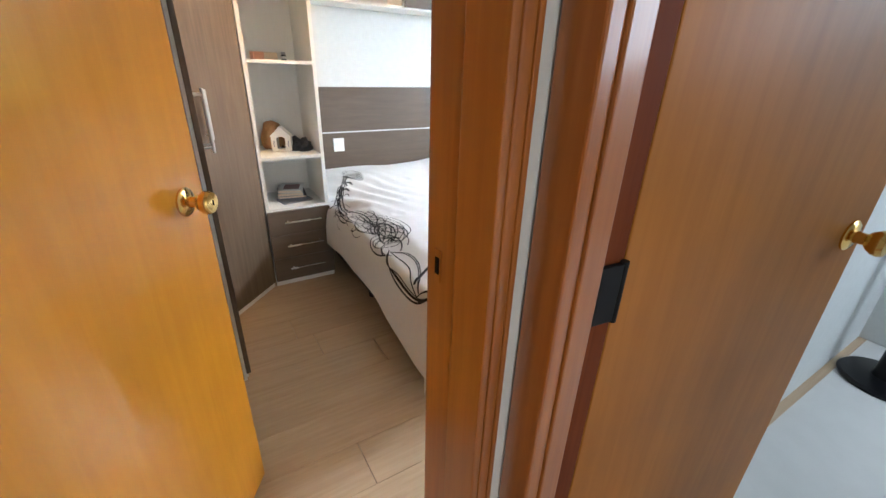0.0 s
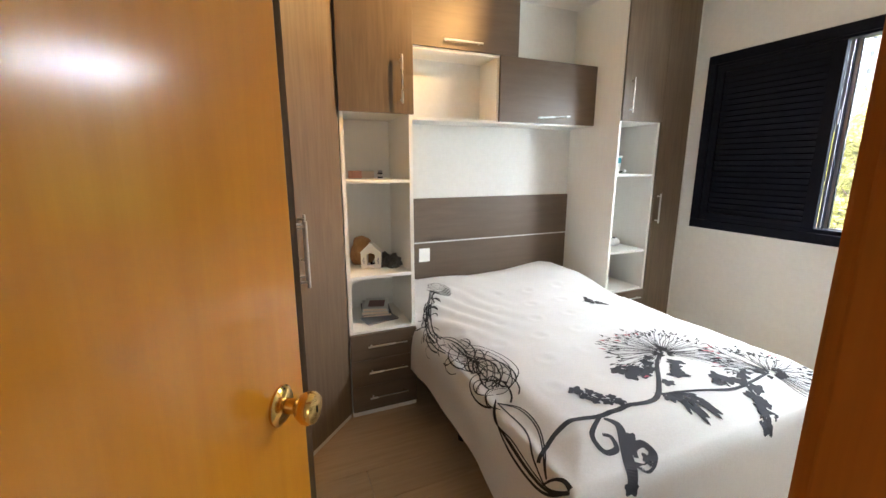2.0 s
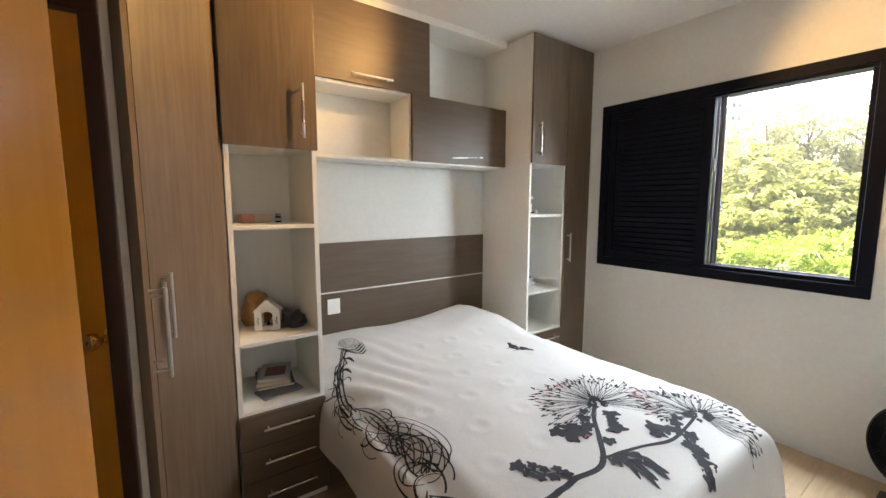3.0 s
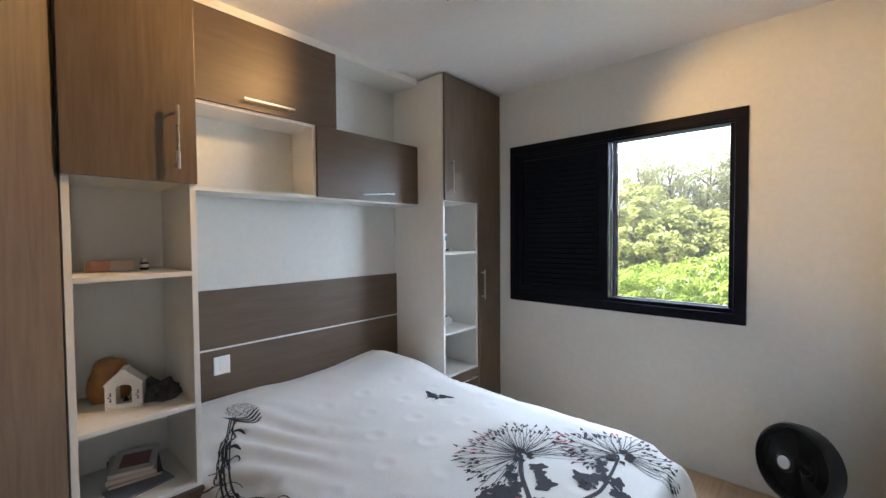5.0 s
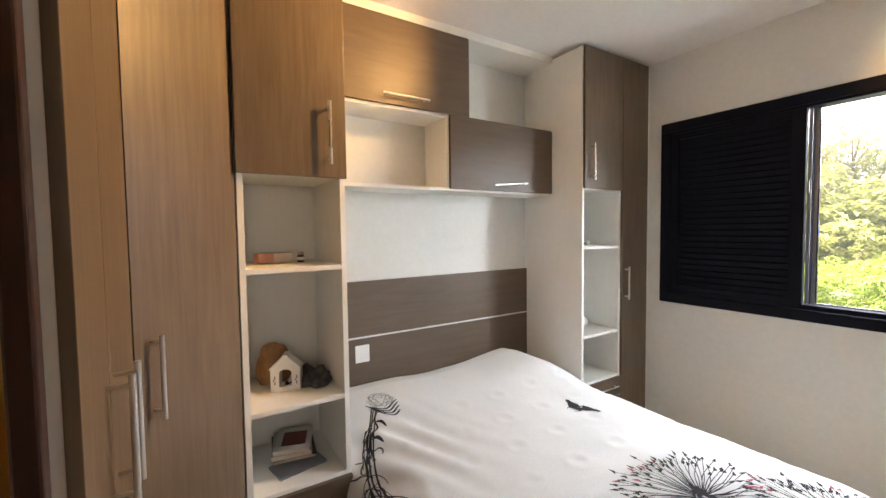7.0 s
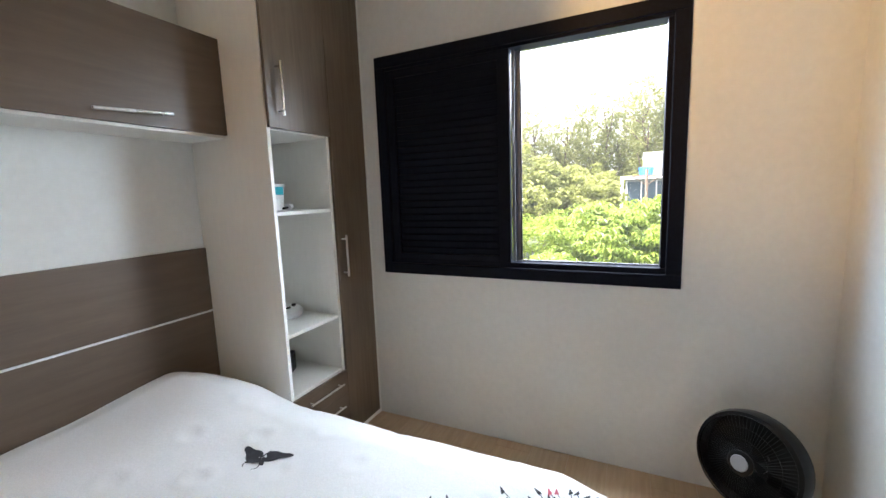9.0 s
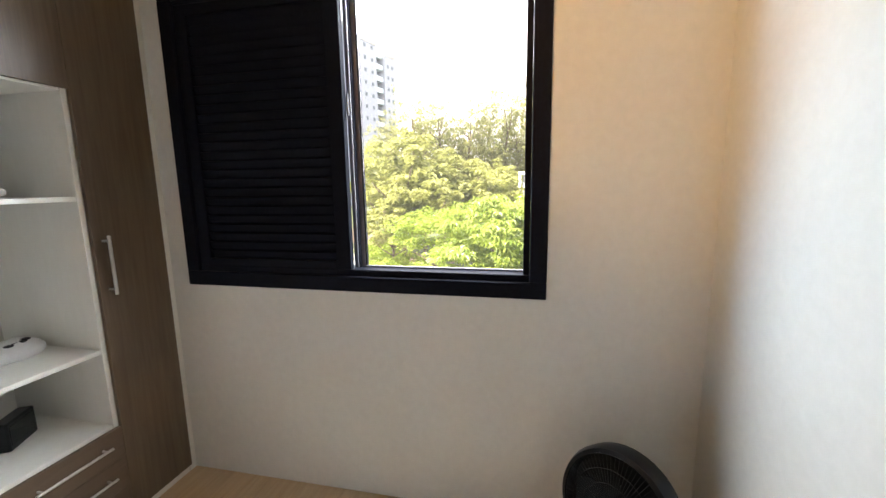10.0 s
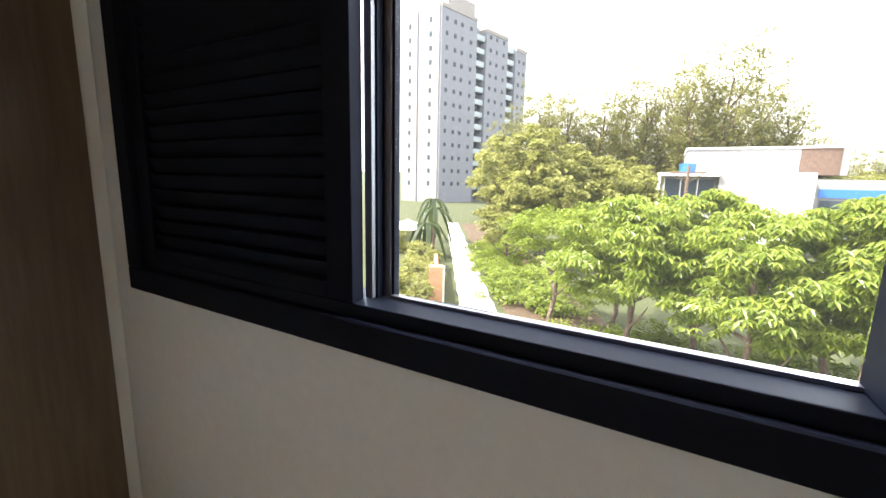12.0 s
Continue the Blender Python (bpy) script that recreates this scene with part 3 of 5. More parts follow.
def cover_top(x, y):
    """Height of the cover where it lies on mattress and pillows."""
    z = 0.548
    edge = min(x - BL, BR - x, y - BF)
    z -= 0.045 * (1 - smooth_step(0.0, 0.16, edge))
    head = smooth_step(2.72, 3.06, y)
    hump = 0.026 + 0.052 * math.exp(-((x - 2.27) / 0.33) ** 2) + 0.014 * math.exp(-((x - 1.25) / 0.25) ** 2)
    hump *= 1 - 0.35 * smooth_step(BR - 0.06, BR + 0.04, x) - 0.35 * (1 - smooth_step(BL, BL + 0.22, x))
    z += head * hump
    z -= 0.02 * smooth_step(3.28, 3.40, y)
    z += 0.010 * noise.noise((x * 2.3, y * 2.3, 0.3)) + 0.004 * noise.noise((x * 7, y * 7, 1.7))
    # creases that run from the upper left corner
    c = math.exp(-((x - 1.10) / 0.22) ** 2 - ((y - 2.75) / 0.30) ** 2)
    z += 0.012 * c * math.sin((x * 0.75 + y * 0.35) * 62 + 3 * noise.noise((x * 3, y * 3, 5)))
    for bx, by in BUTTONS:
        d2 = (x - bx) ** 2 + (y - by) ** 2
        if d2 < 0.012:
            z -= 0.0032 * math.exp(-d2 / 0.0008) - 0.0018 * math.exp(-((math.sqrt(d2) - 0.045) / 0.018) ** 2)
    return z


def cover(u, v):
    """A point of the bed cover from its place u across and v along the cloth; past the mattress it hangs."""
    right = BR - 0.13 * (1 - smooth_step(BF - 0.02, BF + 0.26, v))
    dl, dr, df = max(0, BL - u), max(0, u - right), max(0, BF - v)
    x, y = min(max(u, BL), right), max(v, BF)
    z = cover_top(x, y)
    side = max(dl, dr)
    drop = min(max(side, df), 0.46)
    r = 0.045
    out = r * (1 - math.exp(-drop / r))
    wave = 0.018 * noise.noise((u * 3.1, v * 3.1, 4.0)) * min(1, drop / 0.15)
    fold = 0.16 * min(side, df)
    sx, sy = (-1 if dl > 0 else 1), -1
    tot = max(side, df, 1e-6)
    if side > 0:
        x += sx * ((out + wave) * min(1, side / max(df, 1e-6)) + fold)
    if df > 0:
        y += sy * ((out + wave) * min(1, df / max(side, 1e-6)) + fold)
    z -= max(0.0, drop - 0.35 * out)
    return Vector((x, y, max(z, 0.012)))


def grid_cloth(u0, u1, v0, v1, nu, nv):
    bm = bmesh.new()
    rows = []
    for j in range(nv + 1):
        v = v0 + (v1 - v0) * j / nv
        ul = u0 - 0.13 * smooth_step(2.0, 1.45, v) if u0 < BL else u0
        rows.append([bm.verts.new(cover(ul + (u1 - ul) * i / nu, v)) for i in range(nu + 1)])
    for j in range(nv):
        for i in range(nu):
            bm.faces.new((rows[j][i], rows[j][i + 1], rows[j + 1][i + 1], rows[j + 1][i]))
    return bm


bed = thing("bed", (0, 0, 0), "double bed with a dark base on low legs", "bed")
part("base", boxes((BL + 0.03, BR - 0.03, BF + 0.03, BH, 0.11, 0.29), bevel=0.01), M_BASE, bed)
part("mattress", boxes((BL + 0.03, BR - 0.03, BF + 0.03, BH, 0.291, 0.475), bevel=0.03), M_DUVET, bed, "white mattress")
for x in (BL + 0.10, BR - 0.10):
    for y in (BF + 0.12, 2.35, BH - 0.12):
        part("leg", rod(bmesh.new(), (x, y, 0.0), (x, y, 0.111), 0.022, 12, 0.03), M_BASE, bed)
duvet = thing("bed_cover", (0, 0, 0), "white quilted bed cover with black flower print, draped over the bed", "bed cover")
part("cloth", grid_cloth(BL - 0.27, BR + 0.34, BF - 0.36, BH + 0.005, 190, 200), M_DUVET, duvet, smooth=True)

# ---- print on the bed cover ----
def curve_points(ctrl, per=8):
    """A smooth run of points through the control points (Catmull-Rom)."""
    c = [ctrl[0]] + list(ctrl) + [ctrl[-1]]
    out = []
    for a, b, d, e in zip(c, c[1:], c[2:], c[3:]):
        for k in range(per):
            t = k / per
            out.append(tuple(0.5 * (2 * q + (r - p) * t + (2 * p - 5 * q + 4 * r - w) * t * t + (3 * q - p - 3 * r + w) * t ** 3) for p, q, r, w in zip(a, b, d, e)))
    out.append(tuple(ctrl[-1]))
    return out


def on_cover(u, v, lift=0.0022):
    e = 0.004
    p = cover(u, v)
    n = (cover(u + e, v) - p).cross(cover(u, v + e) - p)
    n = n.normalized() if n.length > 1e-12 else Vector((0, 0, 1))
    return p + n * lift


def ribbon(bm, pts, w0, w1, swell=0.0):
    """A painted stroke along pts, from width w0 to w1."""
    last, n = None, len(pts)
    for i, (u, v) in enumerate(pts):
        a, b = pts[max(0, i - 1)], pts[min(n - 1, i + 1)]
        d = Vector((b[0] - a[0], b[1] - a[1]))
        d = d.normalized() if d.length else Vector((1, 0))
        k = i / max(1, n - 1)
        w = (w0 + (w1 - w0) * k + swell * math.sin(math.pi * k)) / 2
        pair = [bm.verts.new(on_cover(u - d.y * w, v + d.x * w)), bm.verts.new(on_cover(u + d.y * w, v - d.x * w))]
        if last:
            bm.faces.new((last[0], last[1], pair[1], pair[0]))
        last = pair


def blot(bm, u, v, r, stretch=1.0, turn=0.0, lobes=5, seed=0.0):
    """A leaf or petal with an uneven lobed outline."""
    c = bm.verts.new(on_cover(u, v))
    ring = []
    for k in range(22):
        a = 2 * math.pi * k / 22
        q = r * (1 + 0.20 * math.sin(lobes * a + seed) + 0.12 * math.sin(3 * a + 2 * seed))
        x, y = q * math.cos(a) * stretch, q * math.sin(a)
        ring.append(bm.verts.new(on_cover(u + x * math.cos(turn) - y * math.sin(turn), v + x * math.sin(turn) + y * math.cos(turn))))
    for a, b in zip(ring, ring[1:] + ring[:1]):
        bm.faces.new((c, a, b))


rng = random.Random(7)
STEM = [(0.848, 1.573), (0.925, 1.613), (1.0, 1.635), (1.067, 1.63), (1.127, 1.615), (1.205, 1.618), (1.263, 1.623), (1.358, 1.609), (1.428, 1.632), (1.526, 1.71), (1.643, 1.815), (1.75, 1.876)]
BRANCH = [(1.419, 1.636), (1.561, 1.605), (1.716, 1.557), (1.858, 1.561), (2.0, 1.577)]
STALK = [(1.26, 1.632), (1.235, 1.673), (1.202, 1.694), (1.185, 1.734), (1.169, 1.77)]
bm = bmesh.new()
ribbon(bm, curve_points(STEM), 0.014, 0.014, 0.008)
ribbon(bm, curve_points(BRANCH), 0.016, 0.010)
ribbon(bm, curve_points(STALK), 0.014, 0.010)
ribbon(bm, curve_points([(1.127, 1.612), (1.041, 1.555), (1.038, 1.498), (1.085, 1.495), (1.097, 1.53), (1.075, 1.545)]), 0.014, 0.010, 0.006)
ribbon(bm, curve_points([(1.133, 1.6), (1.153, 1.555), (1.119, 1.493), (1.084, 1.439), (1.05, 1.385)]), 0.012, 0.034, 0.012)
ribbon(bm, curve_points([(1.094, 1.448), (1.134, 1.418), (1.191, 1.45), (1.185, 1.485), (1.145, 1.482), (1.128, 1.455)]), 0.024, 0.014, 0.008)
ribbon(bm, curve_points([(1.60, 1.775), (1.54, 1.79), (1.47, 1.79)]), 0.014, 0.02)
ribbon(bm, curve_points([(1.82, 1.56), (1.79, 1.50), (1.75, 1.444), (1.70, 1.405)]), 0.012, 0.03)
part("branch_print", bm, M_INK_GREY, duvet, "charcoal printed branch")
LEAVES = [(u + du, v + dv, r, 1.25, du * 60) for u, v, r in ((1.20, 1.70, 0.017), (1.185, 1.735, 0.018), (1.235, 1.675, 0.017)) for du, dv in ((-0.02, -0.008), (0.022, 0.012))]
LEAVES += [(1.165, 1.775, 0.026, 1.2, 0.4), (1.26, 1.655, 0.020, 1.2, 0.8)]
# lobed cluster beside the first blossom, single leaves on its stem
LEAVES += [(1.435, 1.83, 0.030, 1.2, 0.5), (1.455, 1.785, 0.034, 1.3, 1.1), (1.505, 1.765, 0.030, 1.2, 0.1), (1.50, 1.81, 0.034, 1.3, 2.0), (1.56, 1.785, 0.026, 1.3, 0.7)]
LEAVES += [(1.638, 1.711, 0.028, 1.5, -0.3), (1.66, 1.735, 0.022, 1.3, 0.8), (1.54, 1.68, 0.024, 1.1, 0.0), (1.716, 1.784, 0.026, 1.4, -0.6), (1.685, 1.76, 0.022, 1.2, 0.2), (1.60, 1.83, 0.024, 1.3, 1.2), (1.645, 1.86, 0.020, 1.2, 0.4)]
# long fingers under the branch
LEAVES += [(1.478, 1.575, 0.020, 2.6, 1.25), (1.495, 1.535, 0.022, 2.7, 1.55), (1.545, 1.535, 0.022, 2.8, -1.2), (1.53, 1.585, 0.019, 2.4, -0.8), (1.45, 1.60, 0.022, 1.4, 0.6)]
LEAVES += [(1.765, 1.633, 0.030, 1.4, 0.9), (1.79, 1.60, 0.028, 1.3, 0.3), (1.73, 1.60, 0.022, 1.4, 1.8), (1.82, 1.575, 0.024, 1.4, 0.2), (1.87, 1.60, 0.022, 1.5, 0.6), (1.92, 1.62, 0.022, 1.4, 0.9)]
LEAVES += [(1.785, 1.50, 0.026, 1.4, -1.1), (1.76, 1.45, 0.026, 1.5, -1.5), (1.80, 1.47, 0.018, 1.3, 0.4), (1.70, 1.405, 0.026, 1.3, 0.9), (1.84, 1.53, 0.024, 1.3, 0.1)]
LEAVES += [(1.155, 1.50, 0.020, 1.5, 0.9), (1.05, 1.385, 0.022, 1.2, 0.2), (1.16, 1.44, 0.018, 1.2, 0.5)]
for u, v, r, st, tu in LEAVES:
    bm = bmesh.new()
    blot(bm, u, v, r, st, tu, 5, rng.random() * 6)
    part("leaf_print", bm, M_INK_GREY, duvet, "charcoal printed leaf")


def flower(cx, cy, rx, ry, n, a0, a1):
    """A blossom of fine filaments, each with a small tip, round a dark heart."""
    lines, tips, pink, heart = bmesh.new(), bmesh.new(), bmesh.new(), bmesh.new()
    for k in range(n):
        a = a0 + (a1 - a0) * (k + rng.uniform(-0.3, 0.3)) / n
        q = rng.uniform(0.72, 1.05)
        ex, ey = cx + rx * q * math.cos(a), cy + ry * q * math.sin(a)
        bend = rng.uniform(-0.02, 0.02)
        ribbon(lines, curve_points([(cx + 0.02 * math.cos(a), cy + 0.02 * math.sin(a)), ((cx + ex) / 2 - bend * math.sin(a), (cy + ey) / 2 + bend * math.cos(a)), (ex, ey)], 5), 0.0034, 0.0022)
        blot(pink if rng.random() < 0.16 else tips, ex, ey, 0.0052, 2.6, a + rng.uniform(-0.5, 0.5), 3, rng.random())
        if rng.random() < 0.5:
            q2 = q * rng.uniform(0.75, 0.95)
            blot(tips, cx + rx * q2 * math.cos(a + 0.05), cy + ry * q2 * math.sin(a + 0.05), 0.0055, 2.0, a, 3, rng.random())
    for _ in range(9):
        blot(heart, cx + rng.uniform(-0.045, 0.045), cy + rng.uniform(-0.035, 0.035), rng.uniform(0.010, 0.017), 1.2, rng.random() * 3, 4, rng.random() * 5)
    part("filament_print", lines, M_INK, duvet, "fine grey printed filaments")
    tagged(part("tip_print", tips, M_INK, duvet, "black printed petal tips"), kind="stuff")
    tagged(part("tip_print", pink, M_INK_PINK, duvet, "pink printed petal tips"), kind="stuff")
    part("heart_print", heart, M_INK, duvet, "black printed flower heart")


flower(1.75, 1.876, 0.285, 0.265, 74, -1.0, 3.7)
flower(2.01, 1.577, 0.19, 0.265, 58, -1.5, 3.0)

# line drawing of stems, buds and curls along the bed's side
bm = bmesh.new()
SPINE = curve_points([(1.08, 3.06), (0.98, 2.88), (0.91, 2.72), (0.88, 2.58), (0.885, 2.44), (0.91, 2.30), (0.94, 2.17), (0.95, 2.06), (0.91, 1.97), (0.88, 1.88)], 10)


def stroke(s0, s1, b0, b1, w0, w1, q0=0.0, q1=0.0):
    """A drawn line that follows the stem from s0 to s1, bowed out sideways."""
    pts = []
    for j in range(9):
        k = j / 8
        f = max(0.0, min(0.999, s0 + (s1 - s0) * k)) * (len(SPINE) - 1)
        a, b = SPINE[int(f)], SPINE[int(f) + 1]
        g = f - int(f)
        off = q0 + (q1 - q0) * k + (b0 + (b1 - b0) * k) * math.sin(math.pi * k)
        pts.append((a[0] + (b[0] - a[0]) * g + off, a[1] + (b[1] - a[1]) * g + 0.25 * off))
    ribbon(bm, curve_points(pts, 4), w0, w1)


for k in range(3):
    stroke(0.0, 0.42, rng.uniform(-0.02, 0.03), 0.01, 0.005, 0.008, 0.012 * (k - 1), 0.02 * (k - 1))
for k in range(7):
    s0 = rng.uniform(0.04, 0.3)
    stroke(s0, s0 + rng.uniform(0.06, 0.14), rng.uniform(-0.05, 0.05), 0.0, 0.007, 0.003, rng.uniform(-0.02, 0.02), rng.uniform(-0.03, 0.03))
for k in range(14):
    s0 = rng.uniform(0.28, 0.70)
    e = rng.uniform(-0.055, 0.06)
    stroke(s0, s0 + rng.uniform(0.10, 0.26), e, e * rng.uniform(0.3, 1.2), rng.uniform(0.003, 0.006), rng.uniform(0.002, 0.007), rng.uniform(-0.05, 0.05), rng.uniform(-0.05, 0.05))
for k in range(44):
    cu, cv = SPINE[int(rng.uniform(0.16, 0.99) * (len(SPINE) - 1))]
    cu, cv = cu + rng.uniform(-0.055, 0.045), cv + rng.uniform(-0.04, 0.04)
    r0, a = rng.uniform(0.03, 0.085), rng.uniform(0, 6.28)
    sweep = rng.choice((-1, 1)) * rng.uniform(1.8, 3.8)
    pts = [(cu + r0 * (1 - 0.06 * j) * math.cos(a + sweep * j / 6), cv + 1.5 * r0 * (1 - 0.06 * j) * math.sin(a + sweep * j / 6) - 0.012 * j) for j in range(7)]
    ribbon(bm, curve_points(pts, 4), rng.uniform(0.003, 0.006), rng.uniform(0.002, 0.009))
# petals that curl out over the top
for k in range(5):
    q = 0.018 * k
    ribbon(bm, curve_points([(0.93, 2.34 - q), (1.01 - q, 2.26 - q), (1.065 - 1.4 * q, 2.12), (1.05 - 1.5 * q, 1.99 + q), (0.97 - q, 1.92 + q), (0.945, 1.955 + 0.5 * q)], 6), 0.003, 0.006)
# long bud that droops to the corner
for k in range(6):
    q = 0.011 * k + rng.uniform(-0.016, 0.016)
    ribbon(bm, curve_points([(0.89, 1.90), (0.845 - 0.2 * q, 1.82), (0.785 + q, 1.70), (0.765 + q, 1.58), (0.79 + 0.5 * q, 1.50), (0.855, 1.435)], 7), 0.004, 0.006 if k else 0.012)
for k in range(5):
    q = 0.012 * k + rng.uniform(-0.016, 0.016)
    ribbon(bm, curve_points([(0.885, 1.88), (0.925 - q, 1.80), (0.925 - q, 1.69), (0.88 - q, 1.59), (0.83 - 0.5 * q, 1.52)], 7), 0.004, 0.005)
ribbon(bm, curve_points([(0.80, 1.53), (0.845, 1.50), (0.865, 1.47), (0.862, 1.44)], 7), 0.005, 0.015)
part("line_print", bm, M_INK, duvet, "black printed curling line drawing")
bm = bmesh.new()
for k in range(17):
    a, r = 2.4 * k, 0.066 * math.sqrt((k + 1) / 17)
    pts = [(1.135 + (r + 0.006 * math.sin(3 * j + k)) * math.cos(a + 0.34 * j), 3.115 + 1.15 * (r + 0.006 * math.sin(3 * j + k)) * math.sin(a + 0.34 * j)) for j in range(6)]
    ribbon(bm, curve_points(pts, 4), 0.002, 0.0036)
for k in range(4):
    q = 0.024 * k
    ribbon(bm, curve_points([(1.045 + 0.2 * q, 3.09 - q), (1.075 + 0.3 * q, 3.035 - q), (1.13, 3.02 - q), (1.20 - 0.3 * q, 3.06 - 1.2 * q)], 6), 0.003, 0.007, 0.007)
ribbon(bm, curve_points([(1.08, 3.0), (1.04, 2.96), (1.03, 2.90), (0.985, 2.86), (0.955, 2.79), (0.94, 2.71)], 6), 0.005, 0.007, 0.003)
for u, v, d in ((1.035, 2.945, 1), (1.02, 2.885, -1), (0.975, 2.84, 1), (0.95, 2.77, -1)):
    ribbon(bm, curve_points([(u, v), (u + 0.025 * d, v - 0.015), (u + 0.035 * d, v - 0.055)], 5), 0.004, 0.003, 0.010)
part("rose_print", bm, M_INK, duvet, "black line-drawn printed rose")
bm = bmesh.new()
BFX, BFY = 1.985, 2.565
for sx, sy, r, st, tu in ((-0.005, 0.045, 0.024, 1.9, 1.2), (0.015, -0.045, 0.024, 1.9, -1.2), (-0.03, 0.012, 0.013, 1.6, 2.2), (-0.022, -0.016, 0.013, 1.6, -2.2)):
    blot(bm, BFX + sx, BFY + sy, r, st, tu, 3, 1.0)
ribbon(bm, [(BFX - 0.02, BFY + 0.002), (BFX + 0.0, BFY), (BFX + 0.03, BFY - 0.004)], 0.010, 0.006)
for k in (-1, 1):
    ribbon(bm, curve_points([(BFX - 0.03, BFY + 0.02 * k), (BFX - 0.05, BFY + 0.03 * k), (BFX - 0.065, BFY + 0.02 * k)], 4), 0.005, 0.003)
part("butterfly_print", bm, M_INK, duvet, "black printed butterfly")

# ---- ceiling lamp ----
M_COPPER = material("brushed_copper", (0.42, 0.24, 0.15), 0.3, 1.0)
M_BULB = material("lit_bulb", (1, 0.8, 0.5), 0.4)
bs = M_BULB.node_tree.nodes["Principled BSDF"]
bs.inputs["Emission Color"].default_value, bs.inputs["Emission Strength"].default_value = (1.0, 0.72, 0.36, 1), 4.0
lamp = thing("ceiling_spotlight", (1.74, 2.16, CEIL), "copper ceiling lamp with lit spot heads", "ceiling lamp")
part("canopy", lathe([(0.0, 0), (0.075, -0.001), (0.075, -0.02), (0.06, -0.028), (0.0, -0.028)][::-1], 24), M_COPPER, lamp, smooth=True)
for ex, ey, tx, ty, tz in ((1.690, 2.250, 1.18, 3.19, 2.10), (1.815, 2.105, 3.165, 0.90, 1.70), (1.690, 2.110, 0.50, 2.60, 2.05)):
    d = (Vector((tx, ty, tz)) - Vector((ex, ey, 2.505))).normalized()
    q = Vector((ex - 1.74, ey - 2.16, 2.505 - CEIL))
    bm = lathe([(0.012, -0.11), (0.028, -0.10), (0.031, -0.02), (0.029, -0.02), (0.026, -0.09), (0.010, -0.095)], 20)
    mm = Matrix.Translation(q) @ d.to_track_quat("Z", "Y").to_matrix().to_4x4()
    bmesh.ops.transform(bm, matrix=mm, verts=bm.verts[:])
    h = part("spot_head", bm, M_COPPER, lamp, smooth=True)
    bm = lathe([(0.0, -0.06), (0.023, -0.05), (0.024, -0.032), (0.0, -0.026)], 18)
    bmesh.ops.transform(bm, matrix=mm, verts=bm.verts[:])
    part("bulb", bm, M_BULB, h, "warm lit bulb", smooth=True)
    part("arm", rod(bmesh.new(), (q.x * 0.3, q.y * 0.3, -0.025), q - d * 0.10, 0.006, 10), M_COPPER, lamp, smooth=True)


# ---- floor fan ----
def fan():
    t = thing("floor_fan", (2.90, 1.02, 0.0), "black plastic floor fan tilted up on a flat base", "fan")
    part("base", boxes((-0.14, 0.10, -0.12, 0.13, 0.0, 0.045), bevel=0.015), M_PLASTIC, t)
    part("stand", rod(bmesh.new(), (0.02, -0.03, 0.04), (0.04, -0.03, 0.30), 0.022, 14, 0.018), M_PLASTIC, t, smooth=True)
    head = (Matrix.Translation((-0.01, 0.035, 0.335)) @ Vector((-0.74, 0.56, 0.20)).to_track_quat("Z", "Y").to_matrix().to_4x4())
    R = 0.182
    rim = lathe([(R - 0.014, -0.055), (R, -0.05), (R + 0.004, 0.0), (R - 0.004, 0.022), (R - 0.016, 0.026), (R - 0.018, 0.020), (R - 0.008, 0.0), (R - 0.014, -0.05)], 48)
    part("rim", rim, M_PLASTIC, t, m=head, smooth=True)
    g = bmesh.new()
    rings = [0.045, 0.085, 0.125, 0.165]
    for r in rings:
        z = 0.058 - 0.036 * (r / R) ** 2
        for k in range(36):
            a, b = 2 * math.pi * k / 36, 2 * math.pi * (k + 1) / 36
            rod(g, (r * math.cos(a), r * math.sin(a), z), (r * math.cos(b), r * math.sin(b), z), 0.0012, 4)
    for k in range(72):
        a = 2 * math.pi * k / 72
        sw = a + 0.28
        rod(g, (0.04 * math.cos(a), 0.04 * math.sin(a), 0.058), ((R - 0.012) * math.cos(sw), (R - 0.012) * math.sin(sw), 0.022), 0.0011, 4)
    part("front_grille", g, M_PLASTIC, t, m=head)
    part("back_guard", lathe([(0.06, -0.13), (0.075, -0.10), (R - 0.03, -0.062), (R - 0.012, -0.052), (R - 0.02, -0.058), (0.07, -0.094), (0.05, -0.125)], 40), M_PLASTIC, t, m=head, smooth=True)
    part("motor", lathe([(0.0, -0.16), (0.05, -0.155), (0.06, -0.11), (0.05, -0.04), (0.0, -0.035)], 24), M_PLASTIC, t, m=head, smooth=True)
    part("hub", lathe([(0.044, 0.050), (0.044, 0.060), (0.036, 0.066), (0.0, 0.067)], 24), M_PLASTIC, t, m=head, smooth=True)
    part("badge", lathe([(0.030, 0.0672), (0.027, 0.0705), (0.0, 0.071)], 24), M_GREY, t, "grey round badge", m=head, smooth=True)
    for k in range(6):
        b = bmesh.new()
        vs = []
        for j in range(7):
            r = 0.03 + 0.125 * j / 6
            for e in (-1, 1):
                a = e * (0.30 + 0.10 * math.sin(math.pi * j / 6)) + 0.25 * j / 6
                vs.append(b.verts.new((r * math.cos(a), r * math.sin(a), -0.018 + 0.016 * e)))
        for j in range(6):
            b.faces.new((vs[2 * j], vs[2 * j + 1], vs[2 * j + 3], vs[2 * j + 2]))
        r = bmesh.ops.solidify(b, geom=b.faces[:], thickness=0.002)
        part("blade", b, M_PLASTIC, t, m=head @ pose(0, 0, 0, 0, 0, 60 * k), smooth=True)


fan()

# ---- things on the shelves ----
M_SALMON = material("salmon_card", (0.72, 0.36, 0.26), 0.6)
